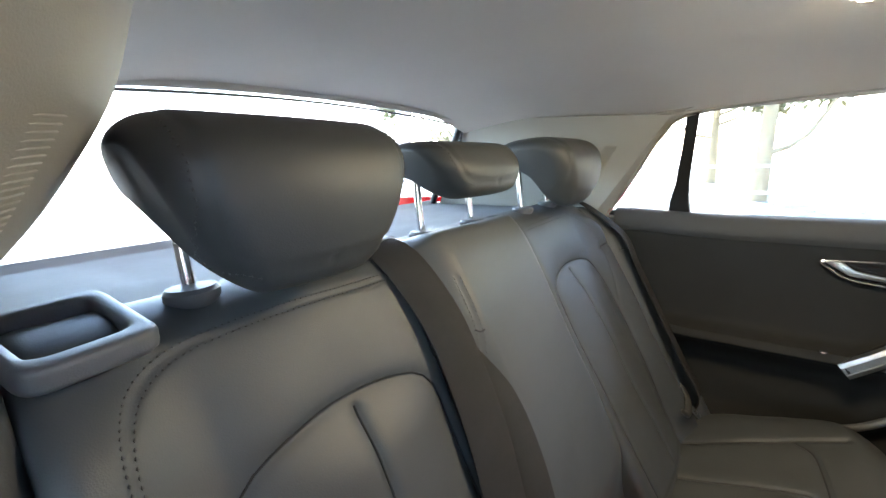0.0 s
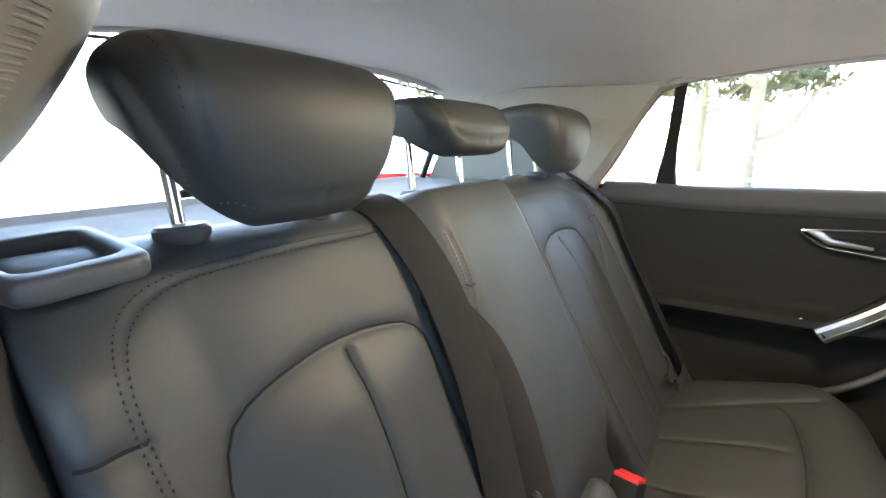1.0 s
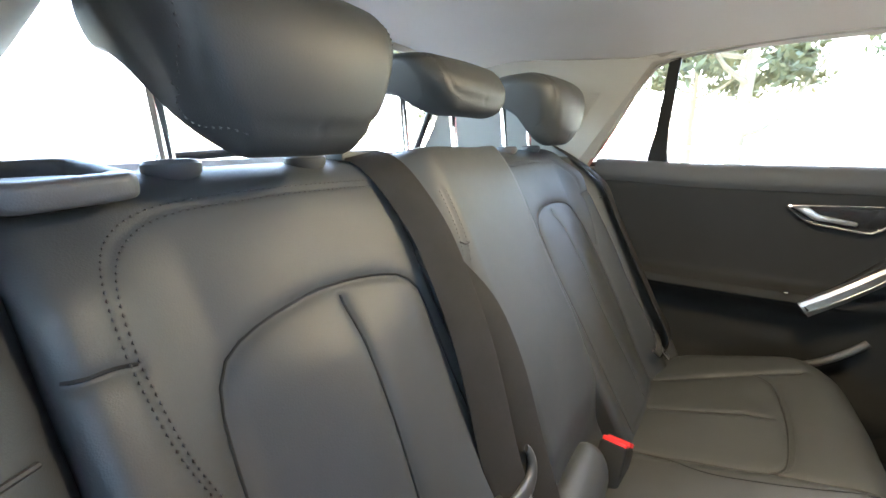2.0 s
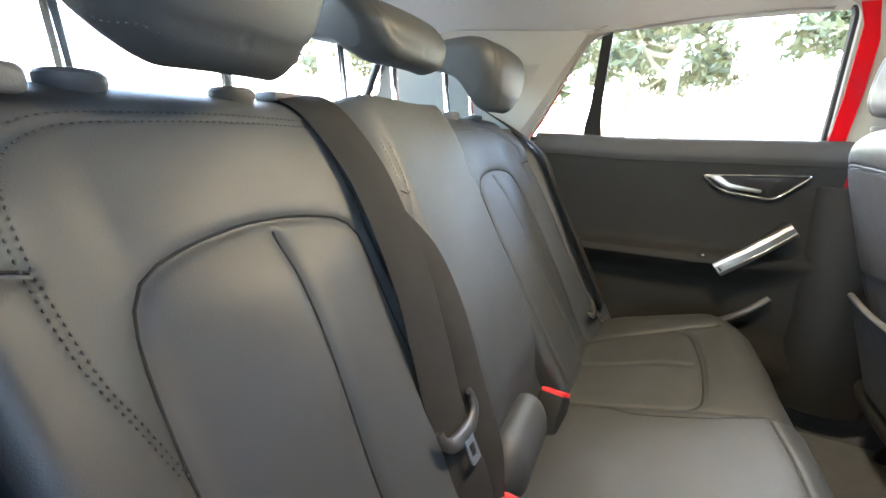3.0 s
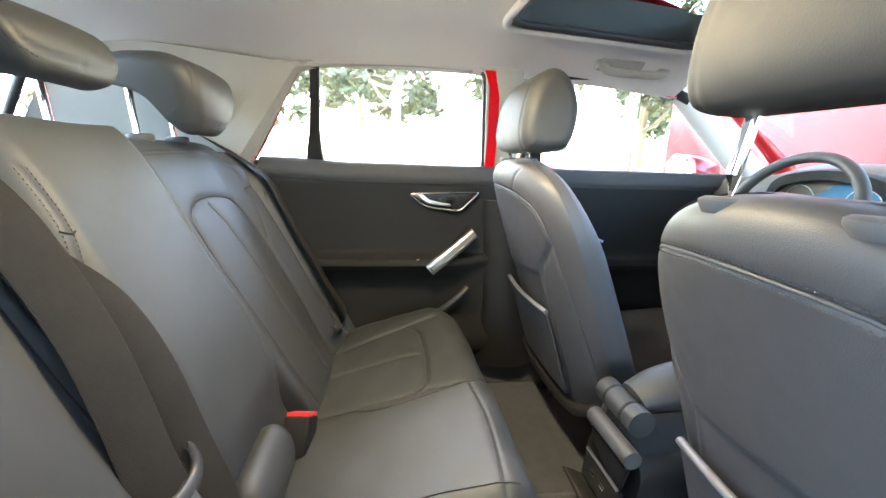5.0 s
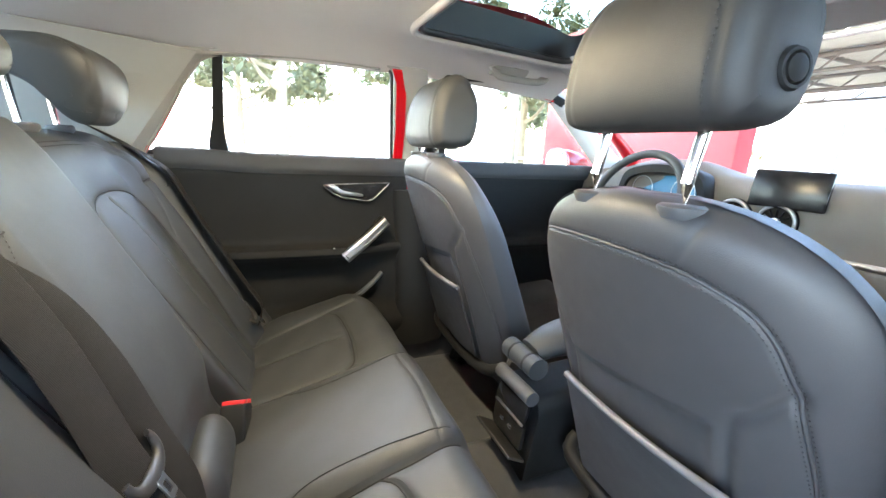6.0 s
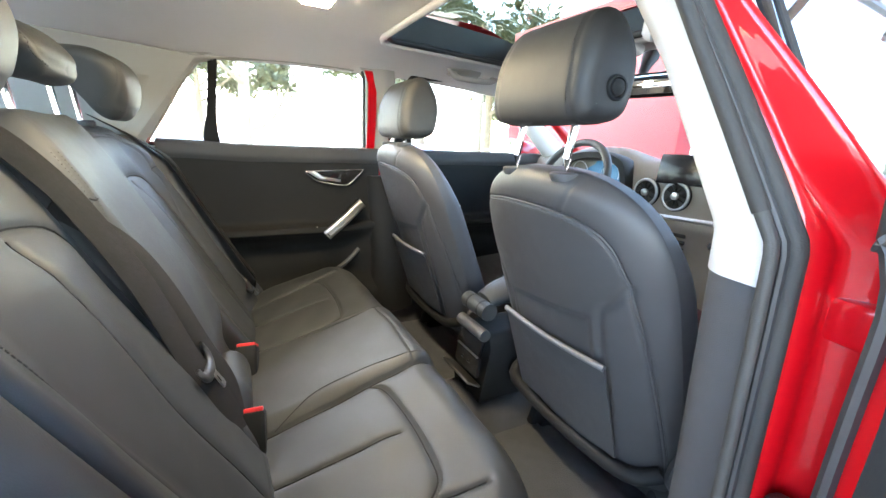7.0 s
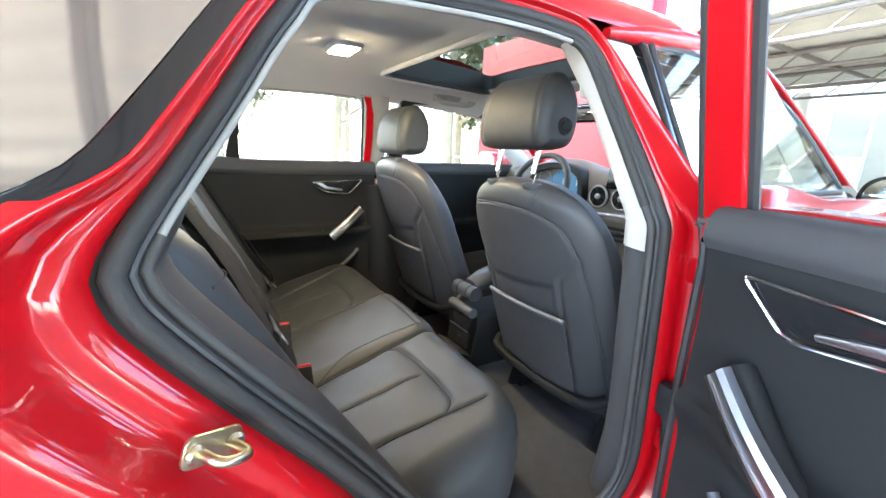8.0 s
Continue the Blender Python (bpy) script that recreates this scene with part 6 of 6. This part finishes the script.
# a second roof of corrugated sheet ahead of the car
canopy = thing("front_canopy", (-4, 12, 0), "beige corrugated sheet roof on steel trusses ahead of the car", "canopy")
corrugated("roof_sheet", -13.0, 3.0, 8.2, 16.0, lambda x: 3.45)
for y in (8.3, 10.9, 13.5, 15.9):
    tube("truss_chord", [(-13.0, y, 3.36), (3.0, y, 3.36)], 0.05, BEAM, canopy, "brown truss chord", 6)
    tube("truss_chord", [(-13.0, y, 3.05), (3.0, y, 3.05)], 0.04, BEAM, canopy, "brown truss chord", 6)
    for k in range(20):
        x = -12.8 + k * 0.79
        tube("truss_brace", [(x, y, 3.05), (x + 0.39, y, 3.36)], 0.022, BEAM, canopy, "", 5)
    for x in (-12.9, 2.9):
        block("canopy_post", (0.12, 0.12, 3.36), (x, y, 1.68), POST, canopy, "white steel post", 0.006)
for x in np.linspace(-12.5, 2.5, 9):
    block("purlin", (0.06, 7.7, 0.09), (x, 12.1, 3.40), BEAM, canopy, "brown steel purlin", 0.004)

# red sign wall and the white building ahead
sign = thing("sign_wall", (-3.3, 5.2, 0), "tall plain red sign wall ahead of the car", "sign wall")
block("wall_panel", (3.6, 0.3, 3.1), (-4.18, 5.2, 1.55), WALL_RED, sign, "", 0.02)
house = thing("showroom", (0, 16, 0), "white showroom building with tall windows and columns", "building")
block("wall", (26, 4.0, 5.2), (4, 19.0, 2.6), WALL_WHITE, house, "white rendered wall", 0.03)
for k in range(9):
    x = -7.5 + k * 2.9
    block("column", (0.35, 0.35, 5.0), (x, 16.2, 2.5), WALL_WHITE, house, "white column", 0.02)
    w = block("window", (2.0, 0.06, 3.0), (x + 1.45, 16.99, 1.9), PANE, house, "tall pale window", 0.01)
    for q in (-1, 0, 1):
        block("mullion", (0.07, 0.05, 3.0), (x + 1.45 + q * 0.98, 16.94, 1.9), POST, w, "", 0.005)
block("roof_edge", (27, 5.5, 0.35), (4, 18.4, 5.3), WALL_WHITE, house, "flat white roof edge", 0.03)


def leaf_cloud(centre, size, count, leaf, rng):
    """Small leaf blades scattered in uneven clumps."""
    verts, faces = [], []
    clumps = [np.array(centre) + rng.normal(0, 0.42, 3) * size for _ in range(max(5, count // 110))]
    for i in range(count):
        c = clumps[i % len(clumps)] + rng.normal(0, 0.17, 3) * size
        d = rng.normal(0, 1, 3)
        d /= np.linalg.norm(d)
        e = np.cross(d, rng.normal(0, 1, 3))
        e /= np.linalg.norm(e)
        k = len(verts)
        l = leaf * rng.uniform(0.6, 1.4)
        verts += [c - d * l, c + e * l * 0.42, c + d * l, c - e * l * 0.42]
        faces.append((k, k + 1, k + 2, k + 3))
    return verts, faces


def tree(x, y, h, spread, rng, leafmat):
    t = thing("tree", (x, y, 0), "tall street tree with a bare trunk and loose yellow-green crown", "tree", "trees along the road")
    lean = rng.normal(0, 0.15, 2)
    trunk = [(x, y, -0.05), (x + lean[0] * 0.4, y + lean[1] * 0.4, h * 0.3), (x + lean[0], y + lean[1], h * 0.62)]
    tube("trunk", trunk, [0.20, 0.15, 0.09], BARK, t, "", 9, smooth=10)
    verts, faces = [], []
    for k in range(7):
        a = k * 0.9 + rng.uniform(0, 0.5)
        z0 = h * rng.uniform(0.16, 0.58)
        tip = (x + spread * 0.8 * math.cos(a), y + spread * 0.8 * math.sin(a), z0 + h * rng.uniform(0.12, 0.32))
        tube("limb", [(x + lean[0] * 0.6, y + lean[1] * 0.6, z0), ((x + tip[0]) / 2, (y + tip[1]) / 2, z0 + 0.4), tip], [0.07, 0.05, 0.02], BARK, t, "", 6, smooth=6)
        v, f = leaf_cloud(tip, (spread * 0.62, spread * 0.62, h * 0.15), 640, 0.15, rng)
        faces += [tuple(i + len(verts) for i in q) for q in f]
        verts += v
    put("crown", verts, faces, leafmat, t, "loose leafy crown", False)


rng = np.random.default_rng(7)
for k, (x, y) in enumerate(((-13, -9), (-14, -4.5), (-12.5, 0.5), (-14.5, 4.5), (-13, 9.0), (-15, 13.5), (-13, 18), (-17, 22), (-20, -1), (-21, 7), (-20, 15), (-9, 26))):
    tree(x, y, rng.uniform(6.0, 8.5), rng.uniform(1.8, 2.6), rng, LEAF if k % 2 else LEAF_DRY)


def palm(x, y, h, rng):
    t = thing("palm_tree", (x, y, 0), "palm tree with a thin trunk and drooping green fronds", "palm tree", "palm trees")
    tube("trunk", [(x, y, -0.05), (x + 0.1, y, h * 0.5), (x + 0.05, y + 0.1, h)], [0.18, 0.13, 0.11], BARK, t, "", 9, smooth=12)
    for k in range(16):
        a = k * 2 * math.pi / 16 + rng.uniform(-0.15, 0.15)
        el = rng.uniform(-0.2, 0.9)
        d = np.array([math.cos(a), math.sin(a), 0])
        L = rng.uniform(1.6, 2.1)
        rib = [np.array([x + 0.05, y + 0.1, h]) + d * L * f + np.array([0, 0, el * L * f - 1.3 * L * f * f * 0.7]) for f in np.linspace(0, 1, 12)]
        verts, faces = [], []
        side = np.array([-d[1], d[0], 0])
        for i in range(1, 11):
            for q in (-1, 1):
                w = 0.38 * math.sin(math.pi * (i + 1) / 13)
                for j in range(3):
                    p = rib[i] + (rib[i + 1] - rib[i]) * j / 3
                    e = p + side * q * w + d * 0.12 + np.array([0, 0, -0.16 * w / 0.38])
                    n = len(verts)
                    verts += [p, p + d * 0.035, e]
                    faces.append((n, n + 1, n + 2))
        put("frond", verts, faces, LEAF, t, "", False)


for x, y, h in ((-8.5, 4.2, 3.6), (-9.5, 6.4, 4.2), (-7.5, 8.2, 3.9)):
    palm(x, y, h, rng)

fence = thing("fence", (-10.5, 4, 0), "low white railing fence along the paving", "fence")
for k in range(60):
    block("fence_post", (0.05, 0.05, 1.0), (-10.5, -14 + k * 0.7, 0.5), POST, fence, "", 0.006)
for z in (0.35, 0.92):
    block("fence_rail", (0.04, 42, 0.06), (-10.5, 6.6, z), POST, fence, "", 0.006)
